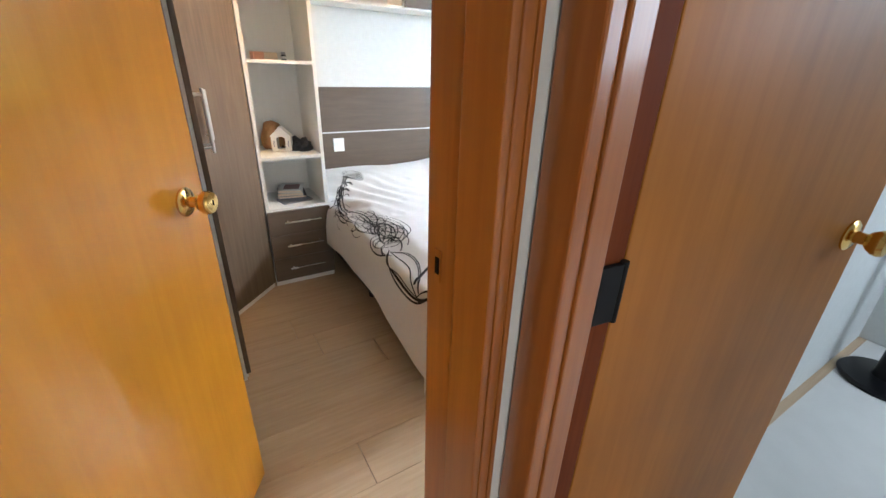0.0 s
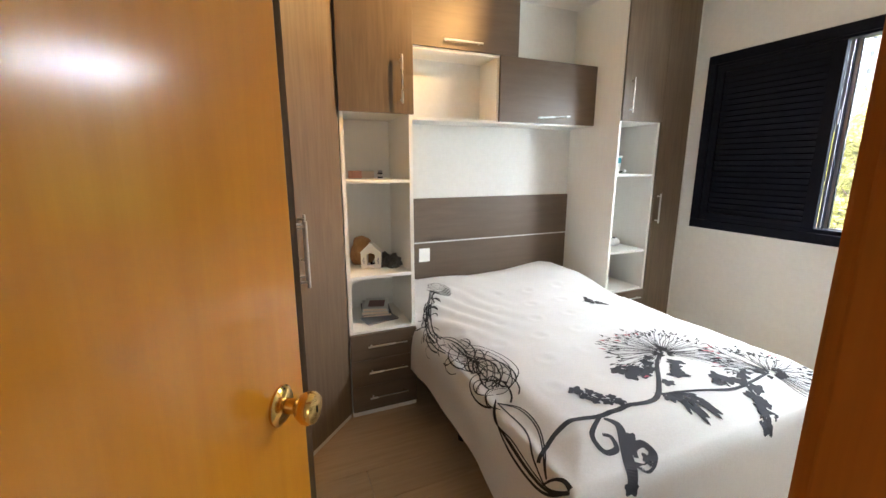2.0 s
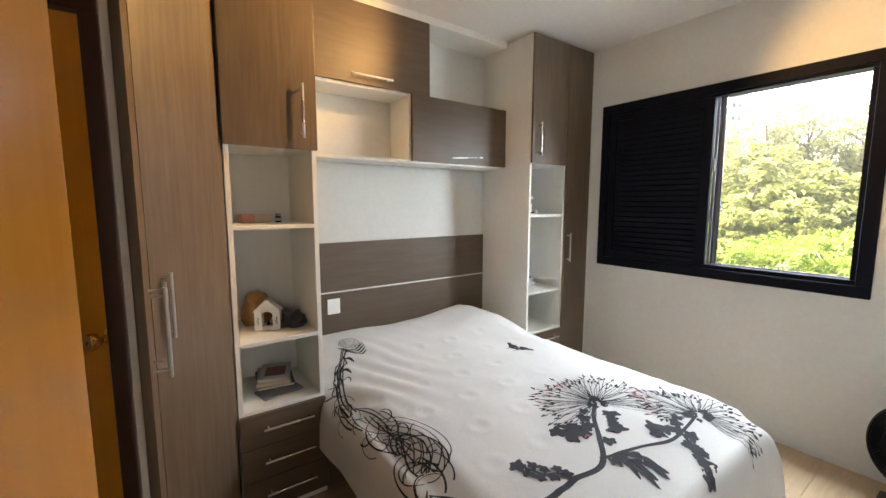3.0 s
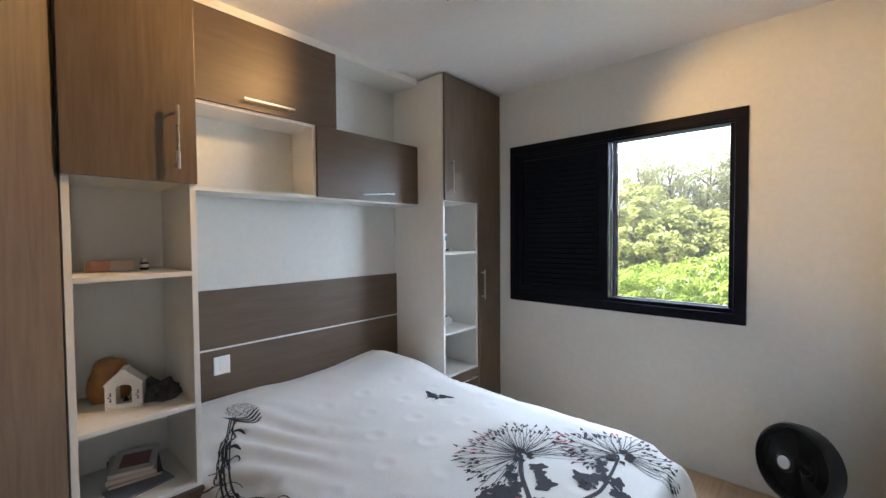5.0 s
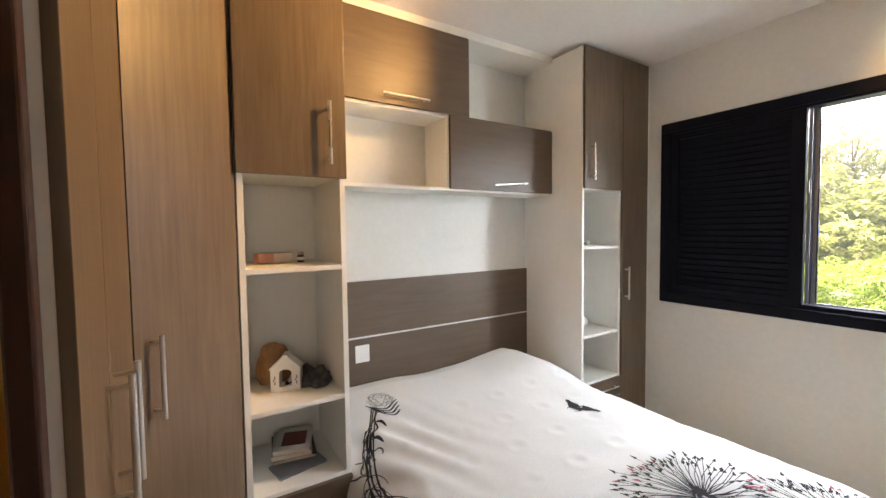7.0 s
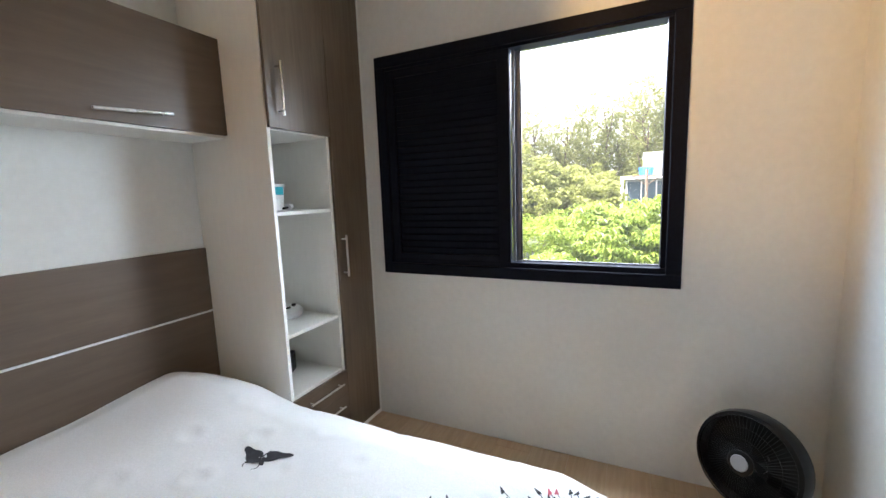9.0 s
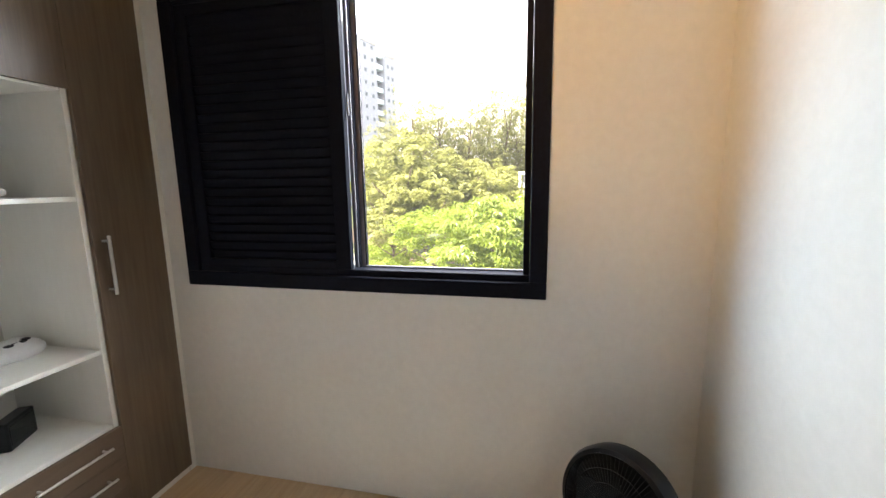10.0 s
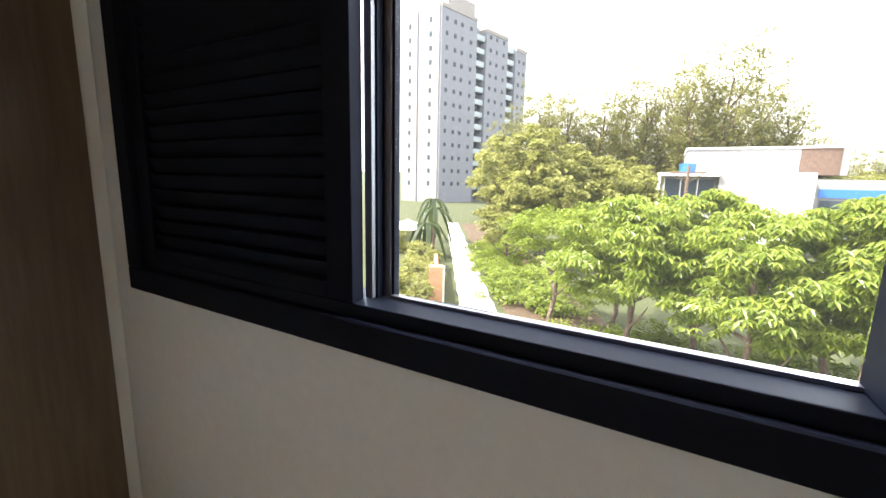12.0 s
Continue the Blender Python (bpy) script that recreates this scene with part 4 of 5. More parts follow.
M_CREAM = material("cream_card", (0.70, 0.56, 0.43), 0.6)
M_CERAMIC = grained("white_ceramic", ((0.78, 0.77, 0.74), (0.82, 0.81, 0.78)), 30, (1, 1, 1), (0.25, 0.4), bump=0.02)
M_CORK = grained("brown_bread_crust", ((0.28, 0.13, 0.045), (0.42, 0.23, 0.09)), 22, (1, 1, 1), (0.6, 0.8), bump=0.3)
M_STONE = grained("dark_stone", ((0.03, 0.03, 0.032), (0.09, 0.09, 0.095)), 40, (1, 1, 1), (0.6, 0.85), bump=0.6)
M_BLUEINK = material("blue_paint", (0.05, 0.08, 0.22), 0.5)
o = thing("small_box", (0.640, 3.02, 1.3182), "small salmon and cream cardboard box on the shelf", "box", turn=14)
part("body", boxes((-0.075, 0.065, -0.022, 0.022, 0, 0.040), bevel=0.003), M_CREAM, o)
part("end_label", boxes((-0.0765, -0.015, -0.0235, 0.0235, 0.001, 0.0415), bevel=0.001), M_SALMON, o, "salmon end")
o = thing("glass_jar", (0.735, 2.985, 1.3182), "small dark glass jar with a pale lid", "jar")
part("body", lathe([(0.0, 0), (0.014, 0.0005), (0.015, 0.004), (0.015, 0.026), (0.011, 0.031), (0.0, 0.031)], 20), material("dark_glass", (0.02, 0.025, 0.035), 0.08), o, smooth=True)
part("lid", lathe([(0.0, 0.0312), (0.0125, 0.0312), (0.0125, 0.044), (0.0, 0.045)], 20), M_ALU, o, smooth=True)
part("label", lathe([(0.0152, 0.009), (0.0155, 0.010), (0.0155, 0.021), (0.0152, 0.022)], 20), M_OUTLET, o, "pale paper label", smooth=True)


def little_house():
    t = thing("ceramic_house", (0.655, 2.925, 0.8142), "white ceramic house lantern with an arched opening and blue painted sprigs", "ornament", turn=-22)
    bm = bmesh.new()
    w, h, top, d = 0.056, 0.088, 0.136, 0.03
    out = [(-w, 0), (w, 0), (w, h), (w + 0.006, h + 0.002), (0.012, top), (0.010, top + 0.008), (-0.010, top + 0.008), (-0.012, top), (-w - 0.006, h + 0.002), (-w, h)]
    hole = [(-0.024, 0.018)] + [(-0.024 * math.cos(math.pi * k / 10), 0.074 + 0.014 * math.sin(math.pi * k / 10)) for k in range(11)] + [(0.024, 0.018)]
    ov = [bm.verts.new((x, -d, z)) for x, z in out]
    hv = [bm.verts.new((x, -d, z)) for x, z in hole]
    es = [bm.edges.new((a, b)) for r in (ov, hv) for a, b in zip(r, r[1:] + r[:1])]
    f = bmesh.ops.triangle_fill(bm, use_beauty=True, use_dissolve=False, edges=es)
    ex = bmesh.ops.extrude_face_region(bm, geom=[g for g in f["geom"] if isinstance(g, bmesh.types.BMFace)])
    bmesh.ops.translate(bm, vec=(0, 2 * d, 0), verts=[g for g in ex["geom"] if isinstance(g, bmesh.types.BMVert)])
    part("body", bm, M_CERAMIC, t)
    for s in (-1, 1):
        part("foot", boxes((s * 0.045 - 0.008, s * 0.045 + 0.008, -d - 0.004, d + 0.004, 0.0, 0.010), bevel=0.002), M_CERAMIC, t)
        b = bmesh.new()
        for k in range(5):
            rod(b, (s * 0.041 + 0.004 * math.sin(k * 2.1), -d - 0.0005, 0.032 + 0.007 * k), (s * 0.041 + 0.004 * math.sin(k * 2.1 + 1), -d - 0.0022, 0.032 + 0.007 * k), 0.0028, 8)
        part("sprig", b, M_BLUEINK, t, "blue painted sprig")
    part("candle", lathe([(0.0, 0.0), (0.012, 0.0005), (0.012, 0.014), (0.004, 0.03), (0.0, 0.034)], 14), M_IRON, t, "dark candle holder", smooth=True)


little_house()


def lump(name, place, size, mat, label, category, seed, turn=0, rough=0.25, flat=0.5):
    t = thing(name, place, label, category, turn=turn)
    bm = bmesh.new()
    bmesh.ops.create_icosphere(bm, subdivisions=4, radius=1.0)
    for v in bm.verts:
        n = v.co.normalized()
        k = 1 + rough * noise.noise(n * 1.7 + Vector((seed, 0, 0))) + 0.4 * rough * noise.noise(n * 4.5 + Vector((0, seed, 0)))
        v.co = Vector((n.x * k * size[0], n.y * k * size[1], max(-flat, n.z * k) * size[2]))
    lo = min(v.co.z for v in bm.verts)
    for v in bm.verts:
        v.co.z -= lo
    part("body", bm, mat, t, smooth=True)
    return t


lump("bread_loaf", (0.628, 3.045, 0.8142), (0.070, 0.055, 0.108), M_CORK, "round brown crusty ornament behind the ceramic house", "ornament", 2.0, 0, 0.12, 0.55)
lump("dark_stone", (0.758, 2.915, 0.8142), (0.062, 0.042, 0.052), M_STONE, "jagged dark grey stone on the shelf", "stone", 5.0, -15, 0.75, 0.3)


def book(place, size, mat, label, turn, pages=True, name="book"):
    t = thing(name, place, label, "book", turn=turn)
    x, y, z = size
    c = 0.0025
    part("cover", boxes((-x, x, -y, y, 0, c), (-x, x, -y, y, z - c, z), (-x, -x + c, -y, y, c, z - c), bevel=0.0006), mat, t)
    part("pages", boxes((-x + c + 0.0005, x - 0.004, -y + 0.004, y - 0.004, c + 0.0002, z - c - 0.0002)), M_CREAM, t, "cream paper pages")
    return t


book((0.690, 3.02, 0.5082), (0.085, 0.115, 0.022), material("black_cover", (0.03, 0.03, 0.035), 0.4), "black-covered book lying in a stack", -8)
book((0.684, 3.01, 0.5304), (0.078, 0.108, 0.020), material("grey_cover", (0.48, 0.46, 0.45), 0.4), "pale grey book lying in a stack", -12)
b3 = book((0.690, 3.00, 0.5506), (0.070, 0.098, 0.016), material("pale_cover", (0.62, 0.60, 0.58), 0.35), "pale book with a dark red cover picture", -18)
part("cover_picture", boxes((-0.045, 0.05, -0.06, 0.055, 0.0162, 0.0168)), material("dark_red_print", (0.16, 0.02, 0.02), 0.3), b3, "dark red cover picture")
mg = book((0.680, 2.885, 0.5082), (0.095, 0.058, 0.008), material("blue_grey_cover", (0.16, 0.18, 0.22), 0.35), "blue-grey magazine lying at the shelf's edge", 12, name="magazine")

# things in the tower's niche
t = thing("plastic_tub", (2.640, 3.16, 1.3272), "white plastic tub with a turquoise label", "tub")
t.scale = (1.15, 1.15, 1.15)
part("body", lathe([(0.0, 0), (0.055, 0.001), (0.062, 0.10), (0.066, 0.104), (0.066, 0.118), (0.0, 0.12)], 28), M_OUTLET, t, smooth=True)
part("label", boxes((-0.032, 0.018, -0.0665, -0.058, 0.07, 0.105), bevel=0.001), material("turquoise_label", (0.02, 0.35, 0.42), 0.4), t, "turquoise label")
t = thing("shell_ornament", (2.665, 3.07, 1.3272), "small white and dark ornament on the shelf", "ornament", turn=20)
part("body", rod(bmesh.new(), (0.0, 0, 0.018), (0.045, 0, 0.020), 0.018, 16, 0.012), M_OUTLET, t, smooth=True)
part("stem", rod(bmesh.new(), (-0.045, 0, 0.012), (0.0, 0, 0.016), 0.006, 10), M_IRON, t, "dark stem", smooth=True)
t = thing("folded_cloth", (2.705, 3.19, 0.7472), "white folded cloth bundle with dark pattern", "cloth", turn=15)
bm = bmesh.new()
bmesh.ops.create_icosphere(bm, subdivisions=4, radius=1.0)
for v in bm.verts:
    n = v.co.normalized()
    v.co = Vector((n.x * 0.105, n.y * 0.085, max(-0.35, n.z) * 0.045 * (1 + 0.2 * noise.noise(n * 2.2))))
lo = min(v.co.z for v in bm.verts)
bmesh.ops.translate(bm, vec=(0, 0, -lo), verts=bm.verts[:])
part("body", bm, M_DUVET, t, smooth=True)
b = bmesh.new()
for k in range(4):
    box(b, -0.05 + 0.025 * k, -0.032 + 0.025 * k, -0.05 + 0.012 * (k % 2), -0.03 + 0.012 * (k % 2), 0.055, 0.060)
part("pattern", b, M_INK, t, "dark printed marks")
t = thing("clock_radio", (2.665, 3.165, 0.4372), "small black clock radio in the niche", "clock", turn=28)
part("body", boxes((-0.07, 0.07, -0.02, 0.03, 0.0, 0.105), bevel=0.006), M_PLASTIC, t)
part("screen", boxes((-0.06, 0.06, -0.0215, -0.0195, 0.02, 0.09)), material("dark_screen", (0.01, 0.011, 0.013), 0.08), t, "dark glossy screen")

# bag on the back of the bedroom door
bd = bpy.data.objects["bedroom_door"]
m0 = bd.matrix_basis
bag = thing("shoulder_bag", (0, 0, 0), "black fabric shoulder bag hanging from the door's top", "bag")
bag.matrix_basis = m0 @ pose(0.27, 0.0195, 0)
bm = bmesh.new()
bmesh.ops.create_cube(bm, size=1.0)
bmesh.ops.subdivide_edges(bm, edges=bm.edges[:], cuts=6, use_grid_fill=True)
M_BAG = grained("black_fabric", ((0.008, 0.007, 0.008), (0.016, 0.014, 0.015)), 90, (1, 1, 1), (0.6, 0.8), bump=0.3)
for v in bm.verts:
    k = v.co.copy()
    v.co = Vector((k.x * 0.30 * (1 - 0.25 * (k.z + 0.5)), 0.055 + k.y * 0.10 * (0.6 + 0.4 * math.cos(math.pi * k.x)), 1.52 + k.z * 0.46 + 0.012 * noise.noise(k * 6)))
part("body", bm, M_BAG, bag, smooth=True)
for s in (-1, 1):
    bm = bmesh.new()
    pts = [(s * 0.09, 0.05, 1.73), (s * 0.06, 0.035, 1.95), (s * 0.03, 0.02, 2.085), (s * 0.03, -0.02, 2.088), (s * 0.03, -0.042, 2.06)]
    for a, b in zip(pts, pts[1:]):
        rod(bm, a, b, 0.011, 8)
    part("strap", bm, M_BAG, bag, smooth=True)
bm = bmesh.new()
for k in range(14):
    a, b = 2 * math.pi * k / 14, 2 * math.pi * (k + 1) / 14
    rod(bm, (0.06 + 0.014 * math.cos(a), 0.108, 1.70 + 0.02 * math.sin(a)), (0.06 + 0.014 * math.cos(b), 0.108, 1.70 + 0.02 * math.sin(b)), 0.003, 6)
part("clasp", bm, M_BRASS, bag, "brass clasp", smooth=True)

# black stand in the next room
t = thing("pole_stand", (2.78, 0.45, -0.004), "black glossy stand with a round base and a thick pole", "stand")
part("base", lathe([(0.0, 0), (0.17, 0.0), (0.175, 0.012), (0.165, 0.024), (0.06, 0.034), (0.0, 0.034)], 40), M_PLASTIC, t, smooth=True)
part("pole", lathe([(0.055, 0.0345), (0.05, 0.06), (0.046, 0.9), (0.0, 0.905)], 28), M_PLASTIC, t, smooth=True)

# ---- outdoors ----
GZ = -3.6
M_GRASS = grained("grass", ((0.04, 0.055, 0.014), (0.08, 0.085, 0.03)), 9, (1, 1, 1), (0.85, 0.95), bump=0.4, blotch=0.5)
M_SOIL = grained("dry_soil", ((0.055, 0.036, 0.020), (0.12, 0.078, 0.042)), 6, (1, 1, 1), (0.85, 0.95), bump=0.4, blotch=0.4)
M_PATH = grained("pale_concrete", ((0.50, 0.48, 0.45), (0.60, 0.58, 0.55)), 8, (1, 1, 1), (0.8, 0.9), bump=0.1, blotch=0.2)
M_BARK = grained("bark", ((0.09, 0.06, 0.04), (0.20, 0.14, 0.10)), 14, (3, 3, 0.6), (0.8, 0.95), bump=0.6)
# pale for the tower's sunlit side; bluish grey puts shade into its front
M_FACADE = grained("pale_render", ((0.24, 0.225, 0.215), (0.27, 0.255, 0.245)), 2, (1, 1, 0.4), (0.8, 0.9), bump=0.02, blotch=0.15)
M_FACADE_SHADED = grained("shaded_render", ((0.19, 0.20, 0.235), (0.215, 0.225, 0.26)), 2, (1, 1, 0.4), (0.8, 0.9), bump=0.02, blotch=0.15)
M_PANE = material("dark_window_pane", (0.045, 0.06, 0.075), 0.3, spec=0.2)
M_BALC = material("green_glass_rail", (0.30, 0.35, 0.38), 0.3)
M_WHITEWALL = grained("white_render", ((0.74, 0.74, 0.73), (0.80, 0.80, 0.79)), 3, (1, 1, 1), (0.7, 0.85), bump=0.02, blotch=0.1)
# white render darkened: shade and lower brightness put into the building's colour
M_WHITE_DARKENED = grained("darkened_white_render", ((0.22, 0.22, 0.22), (0.27, 0.27, 0.265)), 3, (1, 1, 1), (0.7, 0.85), bump=0.02, blotch=0.15)
M_BRICKY = grained("terracotta_render", ((0.42, 0.22, 0.12), (0.50, 0.28, 0.16)), 6, (1, 1, 1), (0.8, 0.9), bump=0.1)
M_BLUE = material("blue_plastic", (0.03, 0.14, 0.50), 0.4)


def leaf_material(name, dark, light):
    m = bpy.data.materials.new(name)
    m.use_nodes = True
    n, link = m.node_tree.nodes, m.node_tree.links
    n.clear()
    out, mix = n.new("ShaderNodeOutputMaterial"), n.new("ShaderNodeMixShader")
    df, tr, gl = n.new("ShaderNodeBsdfDiffuse"), n.new("ShaderNodeBsdfTranslucent"), n.new("ShaderNodeBsdfGlossy")
    geo, ramp = n.new("ShaderNodeNewGeometry"), n.new("ShaderNodeValToRGB")
    ramp.color_ramp.elements[0].color, ramp.color_ramp.elements[1].color = (*dark, 1), (*light, 1)
    link.new(geo.outputs["Random Per Island"], ramp.inputs[0])
    link.new(ramp.outputs[0], df.inputs[0])
    link.new(ramp.outputs[0], tr.inputs[0])
    mix.inputs[0].default_value = 0.5
    link.new(df.outputs[0], mix.inputs[1])
    link.new(tr.outputs[0], mix.inputs[2])
    mix2 = n.new("ShaderNodeMixShader")
    mix2.inputs[0].default_value = 0.035
    gl.inputs["Roughness"].default_value = 0.35
    link.new(mix.outputs[0], mix2.inputs[1])
    link.new(gl.outputs[0], mix2.inputs[2])
    link.new(mix2.outputs[0], out.inputs[0])
    return m


M_LEAF_NEAR = leaf_material("bright_leaves", (0.13, 0.19, 0.020), (0.30, 0.355, 0.05))
M_LEAF_MID = leaf_material("yellow_green_leaves", (0.18, 0.195, 0.045), (0.33, 0.325, 0.10))
M_LEAF_PALM = leaf_material("dark_palm_leaves", (0.035, 0.055, 0.018), (0.10, 0.13, 0.04))
# lightened leaves: the haze of distance is put into their colour
M_LEAF_FAR = leaf_material("haze_pale_leaves", (0.17, 0.18, 0.055), (0.28, 0.27, 0.10))

structure("ground", boxes((3.5, 1500, -900, 900, GZ - 0.3, GZ)), M_GRASS, "green and dry grass outside the window", "ground")


def strip(name, pts, width, z, mat, label):
    """A flat way along pts, slightly above the ground."""
    bm = bmesh.new()
    last = None
    for i, p in enumerate(pts):
        a, b = Vector(pts[max(0, i - 1)]), Vector(pts[min(len(pts) - 1, i + 1)])
        d = (b - a).normalized()
        w = width / 2 * (1 + 0.06 * math.sin(i * 2.3))
        pair = [bm.verts.new((p[0] - d.y * w, p[1] + d.x * w, z)), bm.verts.new((p[0] + d.y * w, p[1] - d.x * w, z))]
        if last:
            bm.faces.new((last[0], last[1], pair[1], pair[0]))
        last = pair
    ex = bmesh.ops.extrude_face_region(bm, geom=bm.faces[:])
    bmesh.ops.translate(bm, vec=(0, 0, -0.06), verts=[g for g in ex["geom"] if isinstance(g, bmesh.types.BMVert)])
    return structure(name, bm, mat, label, "path")


WAY = curve_points([(8.0, 2.8), (15.5, 7.1), (22.5, 11.1), (29.5, 15.1), (44.0, 23.4)], 10)
strip("soil_bed", [(x + 1.0, y - 2.6) for x, y in WAY], 3.4, GZ + 0.02, M_SOIL, "bare reddish soil beneath the trees")
strip("pavement", WAY, 1.35, GZ + 0.05, M_PATH, "pale concrete footpath between lawns")


# ---- trees ----
def crown_mesh(name, mat, rng, clumps, leaves, spread, clump_r, leaf, droop=0.35, fingers=0):
    """A crown of many small leaves in clumps; spread: half sizes of the whole, clump centres at its outside."""
    verts, faces = [], []
    for _ in range(clumps):
        while True:
            c = Vector((rng.uniform(-1, 1), rng.uniform(-1, 1), rng.uniform(-0.7, 1)))
            if 0.25 < c.length < 1.0:
                break
        c = Vector((c.x * spread[0], c.y * spread[1], c.z * spread[2]))
        cr = clump_r * rng.uniform(0.6, 1.3)
        for _ in range(leaves):
            d = Vector((rng.gauss(0, 1), rng.gauss(0, 1), rng.gauss(0.35, 0.8)))
            d.normalize()
            p = c + Vector((d.x * cr, d.y * cr, d.z * cr * 0.6)) * rng.uniform(0.45, 1.0)
            a = rng.uniform(0, 6.283)
            n = fingers or 1
            for k in range(n):
                b = a + (6.283 * k / n if fingers else 0)
                ax = Vector((math.cos(b), math.sin(b), -droop * rng.uniform(0.4, 1.4)))
                side = Vector((-math.sin(b), math.cos(b), rng.uniform(-0.4, 0.4)))
                L, W = leaf[0] * rng.uniform(0.7, 1.25), leaf[1] * rng.uniform(0.7, 1.25)
                i = len(verts)
                verts += [p, p + ax * L * 0.5 + side * W, p + ax * L + Vector((0, 0, -0.25 * L)), p + ax * L * 0.5 - side * W]
                faces.append((i, i + 1, i + 2, i + 3))
    me = bpy.data.meshes.new(name)
    me.from_pydata([tuple(v) for v in verts], [], faces)
    me.materials.append(mat)
    return me


def trunk_mesh(name, rng, h, r, limbs, reach):
    bm = bmesh.new()
    p, q = Vector((0, 0, 0)), None
    segs = 5
    pts = [Vector((0, 0, -0.1))]
    for k in range(segs):
        pts.append(pts[-1] + Vector((rng.uniform(-0.12, 0.12) * h / segs * 2, rng.uniform(-0.12, 0.12) * h / segs * 2, (h + 0.1) / segs)))
    for k in range(segs):
        rod(bm, pts[k], pts[k + 1], r * (1 - 0.12 * k), 9, r * (1 - 0.12 * (k + 1)))
    for k in range(limbs):
        a = 6.283 * k / limbs + rng.uniform(-0.4, 0.4)
        s = pts[2 + k % (segs - 2)]
        m = s + Vector((math.cos(a) * reach[0] * 0.5, math.sin(a) * reach[1] * 0.5, reach[2] * rng.uniform(0.25, 0.5)))
        e = s + Vector((math.cos(a) * reach[0] * 0.85, math.sin(a) * reach[1] * 0.85, reach[2] * rng.uniform(0.6, 1.1)))
        rod(bm, s, m, r * 0.5, 7, r * 0.32)
        rod(bm, m, e, r * 0.32, 6, r * 0.12)
    return mesh_of(name, bm, M_BARK, True)


def tree(place, trunk, crown, crown_z, label, group, scale=1.0, turn=0.0):
    t = thing("tree", place, label, "tree", group, turn)
    t.scale = (scale, scale, scale)
    a, b = new("trunk", trunk), new("crown", crown)
    a.parent = b.parent = t
    b.location = (0, 0, crown_z)
    return t


rng = random.Random(11)
C_NEAR = [crown_mesh("crown", M_LEAF_NEAR, rng, 66, 42, (1.75, 1.75, 1.25), 0.42, (0.155, 0.026), 0.45, 6) for _ in range(2)]
T_NEAR = [trunk_mesh("trunk", rng, 3.2, 0.085, 6, (1.3, 1.3, 1.0)) for _ in range(2)]
C_SOFT = crown_mesh("crown", M_LEAF_NEAR, rng, 60, 120, (1.9, 1.7, 0.7), 0.42, (0.11, 0.035), 0.3)
for k, (x, y, s) in enumerate(((13.2, 2.3, 1.06), (12.0, 0.2, 1.0), (13.5, -1.8, 1.08), (11.2, -2.6, 0.98), (14.2, 0.6, 1.1), (12.6, -4.6, 1.05), (15.4, -3.4, 1.12), (10.8, -5.4, 1.0))):
    tree((x, y, GZ), T_NEAR[k % 2], C_NEAR[k % 2], 3.05, "bushy tree with bright green drooping fingered leaves", "bushy trees below the window", s, 47 * k)
tree((15.3, 4.6, GZ), T_NEAR[0], C_SOFT, 3.3, "slender young tree with a flat feathery light green crown", "feathery trees by the path", 1.0, 20)
tree((17.0, 2.9, GZ), T_NEAR[1], C_SOFT, 3.4, "slender young tree with a flat feathery light green crown", "feathery trees by the path", 1.05, 140)
C_MID = [crown_mesh("crown", M_LEAF_MID, rng, 84, 58, (3.3, 3.1, 3.0), 0.60, (0.36, 0.11), 0.3) for _ in range(2)]
T_MID = trunk_mesh("trunk", rng, 4.6, 0.16, 8, (2.6, 2.6, 2.4))
for k, (x, y, s) in enumerate(((27.5, 9.6, 1.05), (29.5, 7.0, 0.90), (24.5, 7.6, 0.72), (33.0, 11.5, 0.85), (31.0, 4.6, 0.8), (23.5, 9.0, 0.5), (30.5, 12.2, 0.62))):
    tree((x, y, GZ), T_MID, C_MID[k % 2], 5.0, "leafy yellow-green tree beside the path", "yellow-green trees beside the path", s, 71 * k)


def plume_crown(rng, plumes, height, width):
    """An open crown of rising plumes, each a run of leaf tufts round a bending limb, widest above the middle."""
    verts, faces = [], []
    for q in range(plumes):
        a = 6.283 * q / plumes + rng.uniform(-0.5, 0.5)
        reach = width * rng.uniform(0.25, 1.0)
        top = height * (1.0 - 0.45 * (reach / width) ** 2) * rng.uniform(0.75, 1.0)
        tufts = 11
        for j in range(tufts):
            k = (j + 1) / tufts
            c = Vector((math.cos(a) * reach * k ** 0.7, math.sin(a) * reach * k ** 0.7, top * k))
            c += Vector((rng.gauss(0, 0.45), rng.gauss(0, 0.45), rng.gauss(0, 0.3)))
            cr = rng.uniform(0.55, 1.05) * (1.25 - 0.5 * k)
            for _ in range(34):
                d = Vector((rng.gauss(0, 1), rng.gauss(0, 1), rng.gauss(0, 0.7)))
                p = c + d * cr * 0.55
                b = rng.uniform(0, 6.283)
                ax = Vector((math.cos(b), math.sin(b), -rng.uniform(0.2, 0.9)))
                side = Vector((-math.sin(b), math.cos(b), rng.uniform(-0.5, 0.5)))
                L, W = rng.uniform(0.22, 0.40), rng.uniform(0.05, 0.09)
                i = len(verts)
                verts += [p, p + ax * L * 0.5 + side * W, p + ax * L, p + ax * L * 0.5 - side * W]
                faces.append((i, i + 1, i + 2, i + 3))
    me = bpy.data.meshes.new("crown")
    me.from_pydata([tuple(v) for v in verts], [], faces)
    me.materials.append(M_LEAF_FAR)
    return me


C_FAR = [plume_crown(rng, 17, 12.5, 3.9) for _ in range(4)]
T_FAR = trunk_mesh("trunk", rng, 13.5, 0.22, 9, (2.6, 2.6, 3.2))
